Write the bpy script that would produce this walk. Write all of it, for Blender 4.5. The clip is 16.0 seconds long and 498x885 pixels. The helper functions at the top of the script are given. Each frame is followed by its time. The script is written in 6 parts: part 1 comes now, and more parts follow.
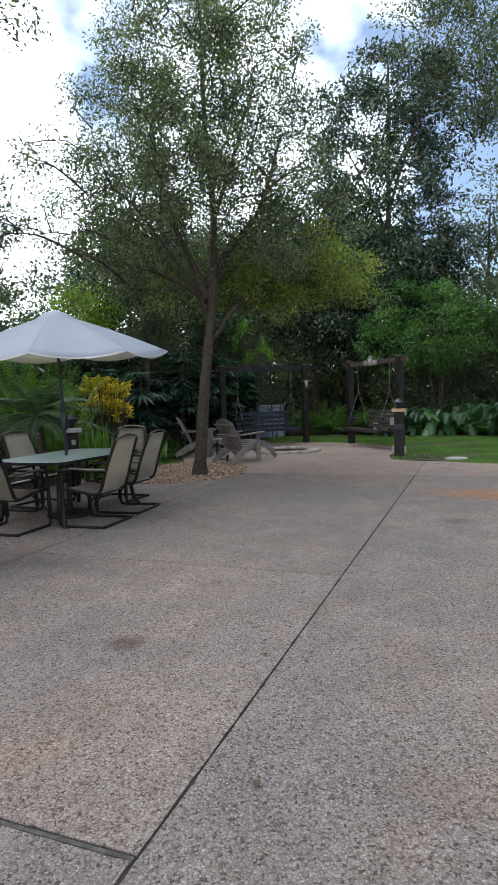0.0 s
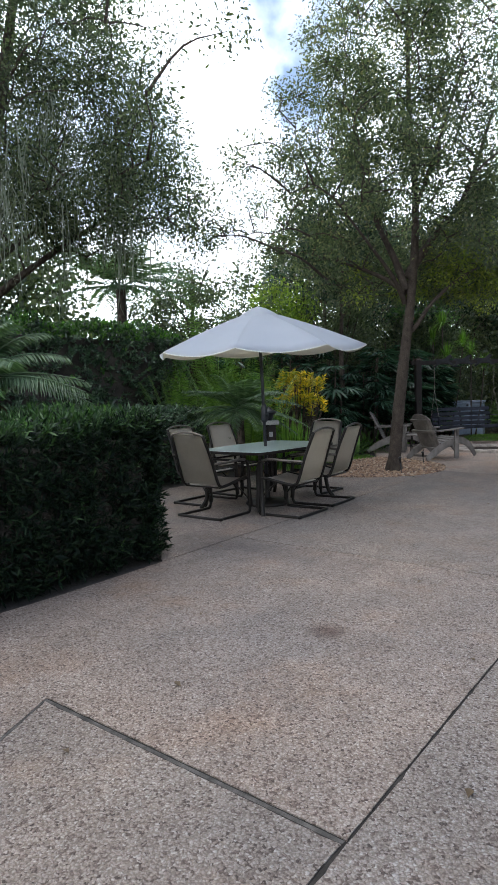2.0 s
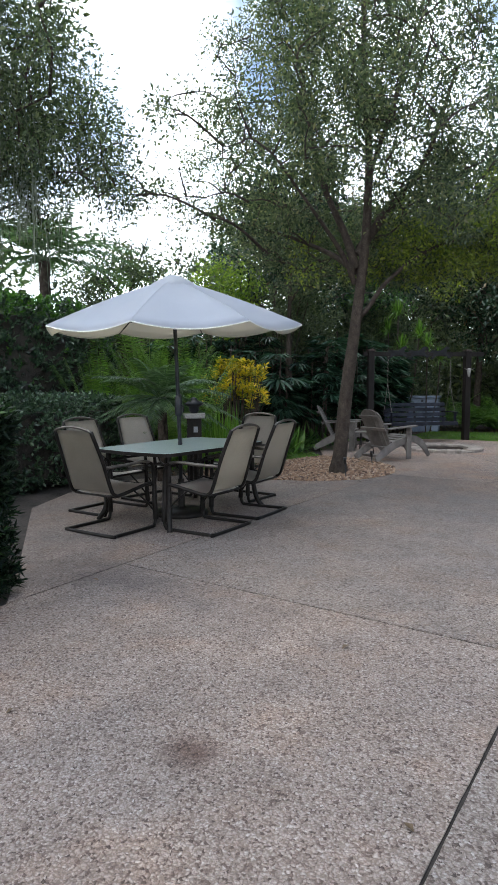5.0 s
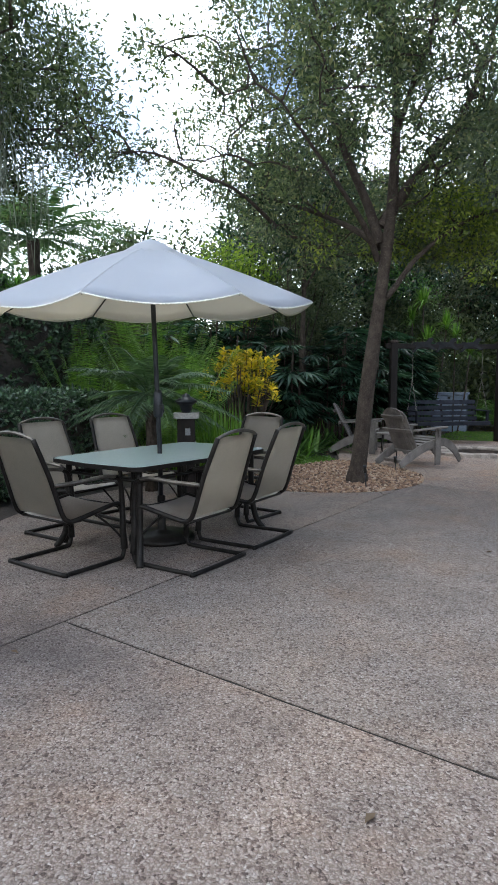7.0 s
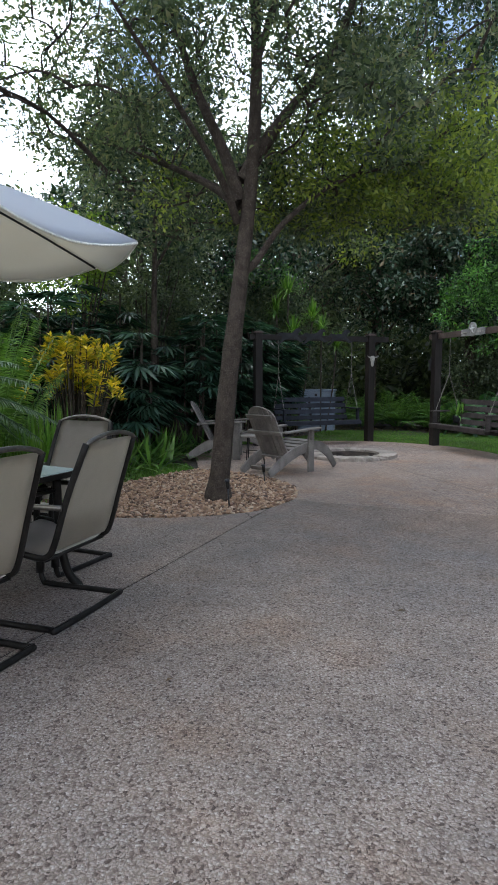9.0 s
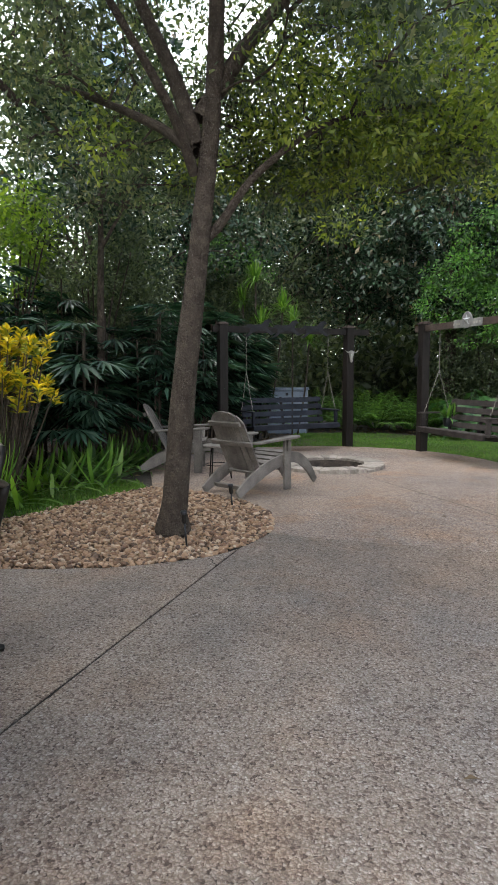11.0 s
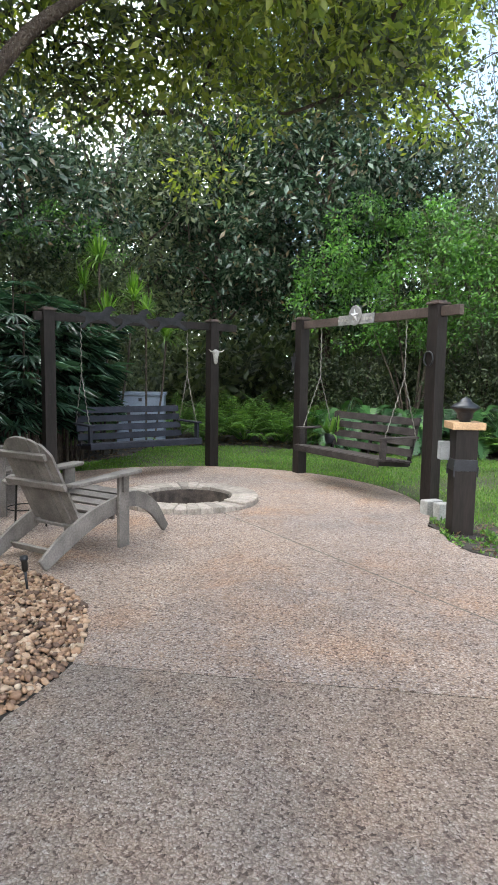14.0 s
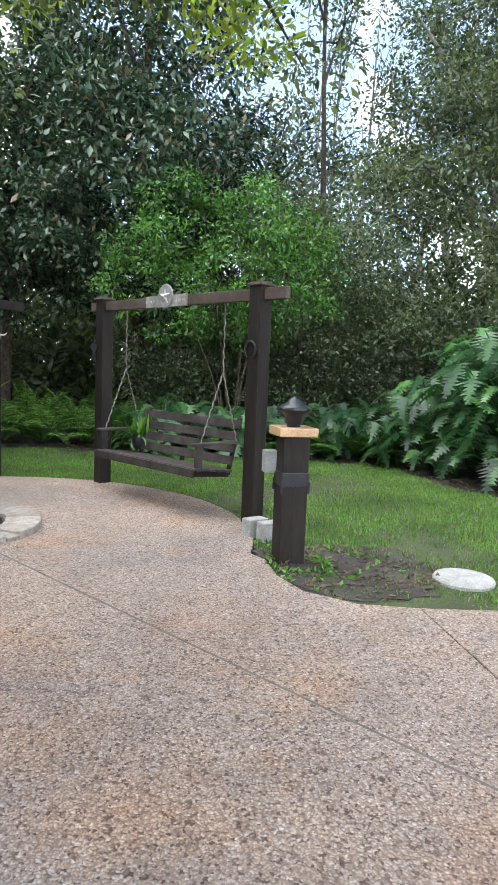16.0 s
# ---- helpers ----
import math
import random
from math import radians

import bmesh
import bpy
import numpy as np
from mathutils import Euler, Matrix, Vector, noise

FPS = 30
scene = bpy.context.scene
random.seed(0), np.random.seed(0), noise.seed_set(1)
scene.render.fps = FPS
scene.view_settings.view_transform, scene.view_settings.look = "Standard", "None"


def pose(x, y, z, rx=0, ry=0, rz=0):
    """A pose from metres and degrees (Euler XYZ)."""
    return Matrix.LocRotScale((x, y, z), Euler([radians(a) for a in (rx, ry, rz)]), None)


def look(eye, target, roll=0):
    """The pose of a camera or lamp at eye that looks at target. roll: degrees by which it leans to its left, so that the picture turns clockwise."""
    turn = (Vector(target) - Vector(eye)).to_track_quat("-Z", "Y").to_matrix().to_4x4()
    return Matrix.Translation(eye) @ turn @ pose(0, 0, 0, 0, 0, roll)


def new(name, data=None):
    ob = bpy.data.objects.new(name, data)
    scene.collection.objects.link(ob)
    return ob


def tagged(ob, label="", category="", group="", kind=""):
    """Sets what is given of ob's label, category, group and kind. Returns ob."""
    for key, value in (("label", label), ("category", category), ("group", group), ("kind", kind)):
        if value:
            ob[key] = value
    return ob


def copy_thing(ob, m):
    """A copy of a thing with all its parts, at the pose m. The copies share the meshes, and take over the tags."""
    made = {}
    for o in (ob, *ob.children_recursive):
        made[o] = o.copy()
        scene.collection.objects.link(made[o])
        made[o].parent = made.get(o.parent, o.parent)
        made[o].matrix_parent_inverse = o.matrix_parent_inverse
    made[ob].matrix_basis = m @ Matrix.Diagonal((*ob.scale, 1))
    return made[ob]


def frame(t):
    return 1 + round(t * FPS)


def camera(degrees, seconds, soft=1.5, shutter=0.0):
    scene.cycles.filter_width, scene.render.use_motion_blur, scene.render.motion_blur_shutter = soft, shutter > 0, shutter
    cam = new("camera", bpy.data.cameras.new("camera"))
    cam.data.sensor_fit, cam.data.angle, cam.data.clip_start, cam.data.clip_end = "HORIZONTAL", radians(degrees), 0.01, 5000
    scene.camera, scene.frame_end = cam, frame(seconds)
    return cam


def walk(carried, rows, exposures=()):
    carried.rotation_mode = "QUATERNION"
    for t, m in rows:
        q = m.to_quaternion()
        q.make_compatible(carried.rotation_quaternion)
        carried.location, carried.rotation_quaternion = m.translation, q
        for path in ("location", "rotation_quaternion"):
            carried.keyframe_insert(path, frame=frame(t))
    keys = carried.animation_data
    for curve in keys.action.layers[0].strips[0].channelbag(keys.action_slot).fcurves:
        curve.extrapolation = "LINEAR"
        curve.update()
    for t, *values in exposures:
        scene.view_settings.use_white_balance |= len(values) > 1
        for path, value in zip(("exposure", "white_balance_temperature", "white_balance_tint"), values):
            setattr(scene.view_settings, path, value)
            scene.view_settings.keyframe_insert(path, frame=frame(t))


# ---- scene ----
cam = camera(43.2, 16.0)
PATH = [
    (0, (0.282, -0.084, 1.384), (-0.479, 1.759, 1.227), -2.0),
    (0.5, (0.254, -0.092, 1.378), (-0.621, 1.7, 1.224), -1.7),
    (1, (0.233, -0.108, 1.377), (-0.771, 1.614, 1.221), -1.7),
    (1.5, (0.205, -0.133, 1.375), (-0.938, 1.501, 1.22), -1.7),
    (2, (0.2, -0.138, 1.368), (-1.068, 1.401, 1.215), -1.8),
    (2.5, (0.209, -0.095, 1.354), (-1.121, 1.39, 1.194), -1.5),
    (3, (0.199, 0.023, 1.354), (-1.123, 1.514, 1.186), -1.4),
    (3.5, (0.113, 0.255, 1.347), (-1.135, 1.809, 1.178), -1.2),
    (4, (0.04, 0.553, 1.35), (-1.138, 2.16, 1.176), -0.9),
    (4.5, (-0.077, 0.866, 1.351), (-1.234, 2.487, 1.171), -0.6),
    (5, (-0.255, 1.191, 1.34), (-1.419, 2.807, 1.154), -0.3),
    (7.5, (-1.078, 2.731, 1.319), (-2.288, 4.31, 1.118), -0.1),
    (8, (-1.313, 3.178, 1.276), (-2.423, 4.83, 1.079), -0.6),
    (8.5, (-1.508, 3.561, 1.252), (-2.46, 5.308, 1.048), 0.3),
    (9, (-1.623, 3.894, 1.257), (-2.468, 5.694, 1.052), -0.1),
    (11.5, (-2.34, 5.582, 1.295), (-3.053, 7.438, 1.074), -0.1),
    (12, (-2.421, 5.946, 1.317), (-3.076, 7.822, 1.09), 0.1),
    (12.5, (-2.526, 6.289, 1.331), (-3.116, 8.186, 1.105), 0.4),
    (13, (-2.605, 6.627, 1.337), (-3.161, 8.535, 1.115), 0.4),
    (13.5, (-2.641, 6.988, 1.335), (-3.122, 8.917, 1.114), 0.6),
    (14, (-2.677, 7.3, 1.341), (-3.015, 9.26, 1.124), 0.9),
    (14.5, (-2.671, 7.642, 1.333), (-2.923, 9.613, 1.112), 1.2),
    (15, (-2.64, 7.988, 1.324), (-2.762, 9.972, 1.103), 1.5),
    (15.5, (-2.602, 8.296, 1.332), (-2.563, 10.283, 1.111), 1.4),
    (16, (-2.569, 8.546, 1.332), (-2.35, 10.522, 1.11), 2.3),
]
EXPOSURES = [(0, 0.05, 6100, 7), (5, 0.27, 6050, 7), (7.5, 0.35, 5950, 6), (9, 0.22, 5950, 6), (11.5, 0.88, 6600, 6), (12.5, 1.22, 6600, 6), (14.5, 1.3, 6350, 5.5), (16, 1.2, 6250, 5)]
walk(cam, [(t, look(eye, target, roll)) for t, eye, target, roll in PATH], EXPOSURES)

# ---- light ----
world = bpy.data.worlds.new("sky")
scene.world = world
world.use_nodes = True
wn, wl = world.node_tree.nodes, world.node_tree.links
sky = wn.new("ShaderNodeTexSky")
sky.sky_type, sky.sun_disc = "NISHITA", False
sky.sun_elevation, sky.sun_rotation = radians(72), radians(-59)
sky.air_density, sky.dust_density = 1.0, 0.7
cloud_at = wn.new("ShaderNodeTexCoord")
cloud = wn.new("ShaderNodeTexNoise")
cloud.inputs["Scale"].default_value, cloud.inputs["Detail"].default_value = 2.6, 7
wl.new(cloud_at.outputs["Generated"], cloud.inputs["Vector"])
cover = wn.new("ShaderNodeMapRange")
cover.inputs["To Min"].default_value = 0.05
cover.inputs["From Min"].default_value, cover.inputs["From Max"].default_value = 0.32, 0.44
height = wn.new("ShaderNodeSeparateXYZ")
wl.new(cloud_at.outputs["Generated"], height.inputs["Vector"])
thin_up = wn.new("ShaderNodeMath")
thin_up.operation = "MULTIPLY_ADD"
thin_up.inputs[1].default_value = -0.22
wl.new(height.outputs["Z"], thin_up.inputs[0])
wl.new(cloud.outputs["Fac"], thin_up.inputs[2])
eastward = wn.new("ShaderNodeVectorMath")
eastward.operation = "DOT_PRODUCT"
eastward.inputs[1].default_value = (0.84, 0.545, 0)
wl.new(cloud_at.outputs["Generated"], eastward.inputs[0])
thin_east = wn.new("ShaderNodeMath")
thin_east.operation = "MULTIPLY_ADD"
thin_east.inputs[1].default_value = -0.21
wl.new(eastward.outputs["Value"], thin_east.inputs[0])
wl.new(thin_up.outputs[0], thin_east.inputs[2])
wl.new(thin_east.outputs[0], cover.inputs["Value"])
clouds = wn.new("ShaderNodeMix")
clouds.data_type = "RGBA"
clouds.inputs["B"].default_value = (18.2, 18.5, 19.3, 1)
wl.new(cover.outputs["Result"], clouds.inputs["Factor"])
wl.new(sky.outputs["Color"], clouds.inputs["A"])
wl.new(clouds.outputs["Result"], wn["Background"].inputs["Color"])
wn["Background"].inputs["Strength"].default_value = 0.15
sun = new("sun", bpy.data.lights.new("sun", "SUN"))
sun.data.energy, sun.data.angle, sun.data.color = 1.5, radians(50), (1.0, 0.96, 0.9)
sun.matrix_world = look((0, 0, 30), (0.25 * 30, -0.15 * 30, 30 - 0.95 * 30))


# ---- materials ----
def ramp_of(nt, fac, stops):
    n = nt.nodes.new("ShaderNodeValToRGB")
    e = n.color_ramp.elements
    while len(e) < len(stops):
        e.new(0.5)
    for el, (at, col) in zip(e, stops):
        el.position, el.color = at, (*col, 1)
    nt.links.new(fac, n.inputs["Fac"])
    return n.outputs["Color"]


def material(name):
    m = bpy.data.materials.new(name)
    m.use_nodes = True
    nt = m.node_tree
    return m, nt, nt.nodes["Principled BSDF"]


def coords(nt, kind="Object"):
    return nt.nodes.new("ShaderNodeTexCoord").outputs[kind]


def noise_tex(nt, vec, scale, detail=4.0, rough=0.55):
    n = nt.nodes.new("ShaderNodeTexNoise")
    n.inputs["Scale"].default_value, n.inputs["Detail"].default_value, n.inputs["Roughness"].default_value = scale, detail, rough
    if vec is not None:
        nt.links.new(vec, n.inputs["Vector"])
    return n.outputs["Fac"]


def mix_col(nt, fac, a, b, mode="MIX"):
    n = nt.nodes.new("ShaderNodeMix")
    n.data_type, n.blend_type = "RGBA", mode
    for key, v in (("Factor", fac), ("A", a), ("B", b)):
        if isinstance(v, (int, float)):
            n.inputs[key].default_value = v
        elif isinstance(v, tuple):
            n.inputs[key].default_value = (*v, 1)
        else:
            nt.links.new(v, n.inputs[key])
    return n.outputs["Result"]


def bump(nt, bsdf, height, strength, dist):
    b = nt.nodes.new("ShaderNodeBump")
    b.inputs["Strength"].default_value, b.inputs["Distance"].default_value = strength, dist
    nt.links.new(height, b.inputs["Height"])
    nt.links.new(b.outputs["Normal"], bsdf.inputs["Normal"])


def plain(name, lo, hi, rough=0.6, metal=0.0, scale=8.0, fine=90.0, relief=0.3, depth=0.003, stretch=(1, 1, 1), random_tone=False):
    """Two-scale mottled surface between two colours, with fine relief."""
    m, nt, bs = material(name)
    v = coords(nt)
    mp = nt.nodes.new("ShaderNodeMapping")
    mp.inputs["Scale"].default_value = stretch
    nt.links.new(v, mp.inputs["Vector"])
    v = mp.outputs["Vector"]
    a, b = noise_tex(nt, v, scale), noise_tex(nt, v, fine, 3)
    base = ramp_of(nt, a, [(0.3, lo), (0.7, hi)])
    grain = ramp_of(nt, b, [(0.3, (0.72,) * 3), (0.7, (1.18,) * 3)])
    col = mix_col(nt, 1.0, base, grain, "MULTIPLY")
    if random_tone:
        r = nt.nodes.new("ShaderNodeObjectInfo").outputs["Random"]
        col = mix_col(nt, 1.0, col, ramp_of(nt, r, [(0, (0.75,) * 3), (1, (1.2,) * 3)]), "MULTIPLY")
    nt.links.new(col, bs.inputs["Base Color"])
    bs.inputs["Roughness"].default_value, bs.inputs["Metallic"].default_value = rough, metal
    bump(nt, bs, b, relief, depth)
    return m


def leaf_material(name, stops, through_col, amount=0.35, rough=0.45, clump=0.8):
    """Leaves: tone by leaf and by clump, a satin face, and light that shines through."""
    m, nt, bs = material(name)
    out = nt.nodes["Material Output"]
    isl = nt.nodes.new("ShaderNodeNewGeometry").outputs["Random Per Island"]
    col = ramp_of(nt, isl, stops)
    n = noise_tex(nt, coords(nt), clump, 3)
    col = mix_col(nt, 1.0, col, ramp_of(nt, n, [(0.3, (0.65,) * 3), (0.7, (1.3,) * 3)]), "MULTIPLY")
    nt.links.new(col, bs.inputs["Base Color"])
    bs.inputs["Roughness"].default_value = rough
    tr = nt.nodes.new("ShaderNodeBsdfTranslucent")
    tcol = mix_col(nt, 1.0, col, through_col, "MULTIPLY")
    nt.links.new(tcol, tr.inputs["Color"])
    mx = nt.nodes.new("ShaderNodeMixShader")
    mx.inputs["Fac"].default_value = amount
    nt.links.new(bs.outputs["BSDF"], mx.inputs[1])
    nt.links.new(tr.outputs["BSDF"], mx.inputs[2])
    nt.links.new(mx.outputs["Shader"], out.inputs["Surface"])
    return m


def aggregate(name, tint, warm, stains=(), grain=104, orange=(0.36, 0.305, 0.265)):
    """Exposed-aggregate concrete: pebbles of many tones set in cement, rust-coloured blotches and grey wear."""
    m, nt, bs = material(name)
    v = coords(nt)
    wander = nt.nodes.new("ShaderNodeTexNoise")
    wander.inputs["Scale"].default_value, wander.inputs["Detail"].default_value = 55, 3
    nt.links.new(v, wander.inputs["Vector"])
    crooked = nt.nodes.new("ShaderNodeVectorMath")
    crooked.operation = "MULTIPLY_ADD"
    crooked.inputs[1].default_value = (0.022, 0.022, 0.022)
    nt.links.new(wander.outputs["Color"], crooked.inputs[0])
    nt.links.new(v, crooked.inputs[2])
    vo = nt.nodes.new("ShaderNodeTexVoronoi")
    vo.inputs["Scale"].default_value = grain
    nt.links.new(crooked.outputs["Vector"], vo.inputs["Vector"])
    v2 = nt.nodes.new("ShaderNodeTexVoronoi")
    v2.inputs["Scale"].default_value = 150
    nt.links.new(v, v2.inputs["Vector"])
    sep = nt.nodes.new("ShaderNodeSeparateColor")
    nt.links.new(vo.outputs["Color"], sep.inputs["Color"])
    stones = ramp_of(nt, sep.outputs["Red"], [(0.0, (0.075, 0.05, 0.04)), (0.12, (0.2, 0.15, 0.126)), (0.3, (0.315, 0.258, 0.228)), (0.5, orange), (0.6, (0.345, 0.292, 0.262)), (0.9, (0.4, 0.35, 0.315)), (1.0, (0.5, 0.46, 0.43))])
    edge = ramp_of(nt, vo.outputs["Distance"], [(0.3, (1.05, 1.05, 1.05)), (0.66, (0.62, 0.585, 0.56))])
    col = mix_col(nt, 1.0, stones, edge, "MULTIPLY")
    sep2 = nt.nodes.new("ShaderNodeSeparateColor")
    nt.links.new(v2.outputs["Color"], sep2.inputs["Color"])
    col = mix_col(nt, 1.0, col, ramp_of(nt, sep2.outputs["Green"], [(0, (0.87,) * 3), (1, (1.13,) * 3)]), "MULTIPLY")
    big = noise_tex(nt, v, 0.55, 5, 0.6)
    col = mix_col(nt, 1.0, col, ramp_of(nt, big, [(0.32, (0.8, 0.845, 0.9)), (0.68, (1.15, 1.1, 1.03))]), "MULTIPLY")
    mid = noise_tex(nt, v, 2.7, 5, 0.65)
    col = mix_col(nt, 1.0, col, ramp_of(nt, mid, [(0.35, (0.86,) * 3), (0.65, (1.1,) * 3)]), "MULTIPLY")
    mp = nt.nodes.new("ShaderNodeMapping")
    mp.inputs["Location"].default_value = (3.1, 7.7, 0)
    nt.links.new(v, mp.inputs["Vector"])
    rust = noise_tex(nt, mp.outputs["Vector"], 1.5, 7, 0.66)
    fac = nt.nodes.new("ShaderNodeMapRange")
    fac.inputs["From Min"].default_value, fac.inputs["From Max"].default_value, fac.inputs["To Max"].default_value = 0.52, 0.72, warm
    nt.links.new(rust, fac.inputs["Value"])
    col = mix_col(nt, fac.outputs["Result"], col, mix_col(nt, 1.0, col, (1.2, 0.86, 0.56), "MULTIPLY"))
    col = mix_col(nt, 1.0, col, tint, "MULTIPLY")
    wob = noise_tex(nt, v, 5.0, 4)
    for x, y, rx, ry, tone, amount in stains:
        place = nt.nodes.new("ShaderNodeMapping")
        place.vector_type = "TEXTURE"
        place.inputs["Location"].default_value, place.inputs["Scale"].default_value = (x, y, 0), (rx, ry, 1)
        nt.links.new(v, place.inputs["Vector"])
        far = nt.nodes.new("ShaderNodeVectorMath")
        far.operation = "LENGTH"
        nt.links.new(place.outputs["Vector"], far.inputs[0])
        rough_edge = nt.nodes.new("ShaderNodeMath")
        rough_edge.operation = "MULTIPLY_ADD"
        nt.links.new(wob, rough_edge.inputs[0])
        rough_edge.inputs[1].default_value = 1.1
        nt.links.new(far.outputs["Value"], rough_edge.inputs[2])
        k = nt.nodes.new("ShaderNodeMapRange")
        k.inputs["From Min"].default_value, k.inputs["From Max"].default_value, k.inputs["To Min"].default_value, k.inputs["To Max"].default_value = 0.7, 1.5, amount, 0.0
        nt.links.new(rough_edge.outputs[0], k.inputs["Value"])
        col = mix_col(nt, k.outputs["Result"], col, mix_col(nt, 1.0, col, tone, "MULTIPLY"))
    nt.links.new(col, bs.inputs["Base Color"])
    bs.inputs["Roughness"].default_value = 0.72
    h = nt.nodes.new("ShaderNodeMapRange")
    h.inputs["From Min"].default_value, h.inputs["From Max"].default_value = 0.65, 0.0
    nt.links.new(vo.outputs["Distance"], h.inputs["Value"])
    bump(nt, bs, h.outputs["Result"], 0.8, 0.005)
    return m


# tones multiply the slab colour; the second is a plain cool darkening
BROWN, DARK_GREY, RUST, DEEP_RUST = (0.5, 0.4, 0.36), (0.55, 0.55, 0.58), (1.2, 0.86, 0.56), (1.4, 0.76, 0.36)
M_SLAB = aggregate("aggregate_warm", (0.82, 0.795, 0.775), 0.4, [(-1.72, 2.85, 0.19, 0.15, BROWN, 1.0), (-3.6, 4.1, 0.9, 0.6, DARK_GREY, 1.0), (-3.3, 2.6, 0.5, 1.4, DARK_GREY, 0.35), (-2.6, 4.1, 0.9, 0.4, DARK_GREY, 0.35)])
M_SLAB_COOL = aggregate("aggregate_cool", (0.715, 0.72, 0.72), 0.35, [(0.3, 8.35, 1.4, 0.6, DEEP_RUST, 1.0), (-2.3, 9.75, 2.6, 1.5, (1.22, 1.1, 1.0), 1.0), (-0.2, 6.6, 0.25, 0.2, BROWN, 0.6), (-3.0, 8.2, 0.6, 0.5, RUST, 0.25)])
M_SLAB_TAN = aggregate("aggregate_tan", (0.985, 0.93, 0.91), 0.6, [(-3.4, 11.2, 0.6, 0.7, RUST, 0.2), (-4.9, 11.9, 0.7, 0.5, DARK_GREY, 0.3), (-2.35, 11.7, 0.5, 0.8, RUST, 0.25), (-0.6, 10.6, 0.5, 0.3, RUST, 0.3), (-3.1, 10.7, 0.5, 0.35, RUST, 0.3), (-2.7, 10.3, 0.4, 0.3, RUST, 0.35)], 96, (0.375, 0.285, 0.215))
M_JOINT = plain("joint_filler", (0.02, 0.018, 0.016), (0.045, 0.04, 0.036), 0.95)
M_SOIL_AND_CORE = plain("mulch_soil_and_core", (0.022, 0.018, 0.015), (0.08, 0.066, 0.055), 0.95, scale=3, fine=45, relief=0.8, depth=0.02)
M_LAWN = plain("lawn_soil", (0.03, 0.038, 0.014), (0.07, 0.085, 0.03), 0.95, scale=2, fine=60, relief=0.8, depth=0.02)
M_BARK = plain("grey_brown_bark", (0.034, 0.026, 0.02), (0.108, 0.085, 0.068), 0.9, scale=22, fine=55, relief=1.0, depth=0.025, stretch=(1, 1, 0.5))
M_BARK_OAK = plain("lichen_flecked_bark", (0.04, 0.03, 0.024), (0.088, 0.069, 0.055), 0.9, scale=14, fine=70, relief=1.0, depth=0.03, stretch=(1, 1, 0.8))
nt = M_BARK_OAK.node_tree
bs = nt.nodes["Principled BSDF"]
lichen = ramp_of(nt, noise_tex(nt, coords(nt), 85, 4, 0.7), [(0.57, (0, 0, 0)), (0.7, (0.6, 0.6, 0.6))])
nt.links.new(mix_col(nt, lichen, bs.inputs["Base Color"].links[0].from_socket, (0.2, 0.185, 0.16)), bs.inputs["Base Color"])
M_BARK_PALE = plain("pale_bark", (0.13, 0.12, 0.105), (0.3, 0.28, 0.25), 0.9, scale=9, fine=40, relief=0.9, depth=0.015, stretch=(1, 1, 0.4))
M_POST = plain("dark_brown_stained_wood", (0.011, 0.0085, 0.0075), (0.025, 0.019, 0.017), 0.55, scale=6, fine=60, relief=0.5, stretch=(1, 1, 0.15))
M_BEAM = plain("brown_stained_beam", (0.05, 0.036, 0.03), (0.105, 0.078, 0.067), 0.55, scale=6, fine=60, relief=0.5)
M_SWING_BROWN = plain("weathered_brown_slats", (0.027, 0.022, 0.0205), (0.07, 0.058, 0.055), 0.55, scale=7, fine=70, relief=0.5, random_tone=True)
M_SWING_GREY = plain("blue_grey_painted_slats", (0.012, 0.0135, 0.02), (0.03, 0.033, 0.045), 0.75, scale=7, fine=70, relief=0.4, random_tone=True)
M_ADIR = plain("weathered_grey_brown_wood", (0.085, 0.073, 0.065), (0.2, 0.178, 0.162), 0.6, scale=6, fine=75, relief=0.45, random_tone=True)
M_CEDAR = plain("raw_cedar_cap", (0.34, 0.2, 0.1), (0.5, 0.32, 0.18), 0.6, scale=10, fine=80)
M_BRONZE = plain("dark_bronze_tube", (0.012, 0.0105, 0.0095), (0.028, 0.024, 0.021), 0.42, 0.3, scale=12, relief=0.08)
M_RAIL = plain("worn_bronze_arm", (0.09, 0.078, 0.066), (0.2, 0.18, 0.155), 0.35, 0.7, scale=12, relief=0.08)
M_CHAIN = plain("weathered_chain", (0.16, 0.145, 0.125), (0.3, 0.27, 0.235), 0.6, 0.4)
M_BLACK = plain("black_enamel", (0.012, 0.013, 0.017), (0.03, 0.032, 0.038), 0.35, 0.3, relief=0.1)
M_STONE_BLOCK = plain("pale_concrete", (0.25, 0.242, 0.228), (0.39, 0.38, 0.36), 0.85, scale=9, relief=0.6)
M_PAVER = plain("buff_fire_brick", (0.23, 0.195, 0.165), (0.35, 0.305, 0.27), 0.85, scale=14, relief=0.6, random_tone=True)
M_SOOT = plain("sooty_brick", (0.03, 0.024, 0.02), (0.12, 0.09, 0.075), 0.95, scale=10, relief=0.8)
M_ASH = plain("grey_ash", (0.05, 0.045, 0.042), (0.16, 0.15, 0.14), 0.98, scale=6, relief=1, depth=0.02)
M_BOX = plain("blue_grey_plastic", (0.16, 0.19, 0.25), (0.23, 0.27, 0.34), 0.5, scale=4, relief=0.15)
M_GREYBOX = plain("grey_pvc", (0.2, 0.205, 0.21), (0.3, 0.305, 0.31), 0.5, relief=0.1)
M_SIGN = plain("weathered_grey_board", (0.12, 0.115, 0.11), (0.3, 0.29, 0.28), 0.7, scale=9, relief=0.4)
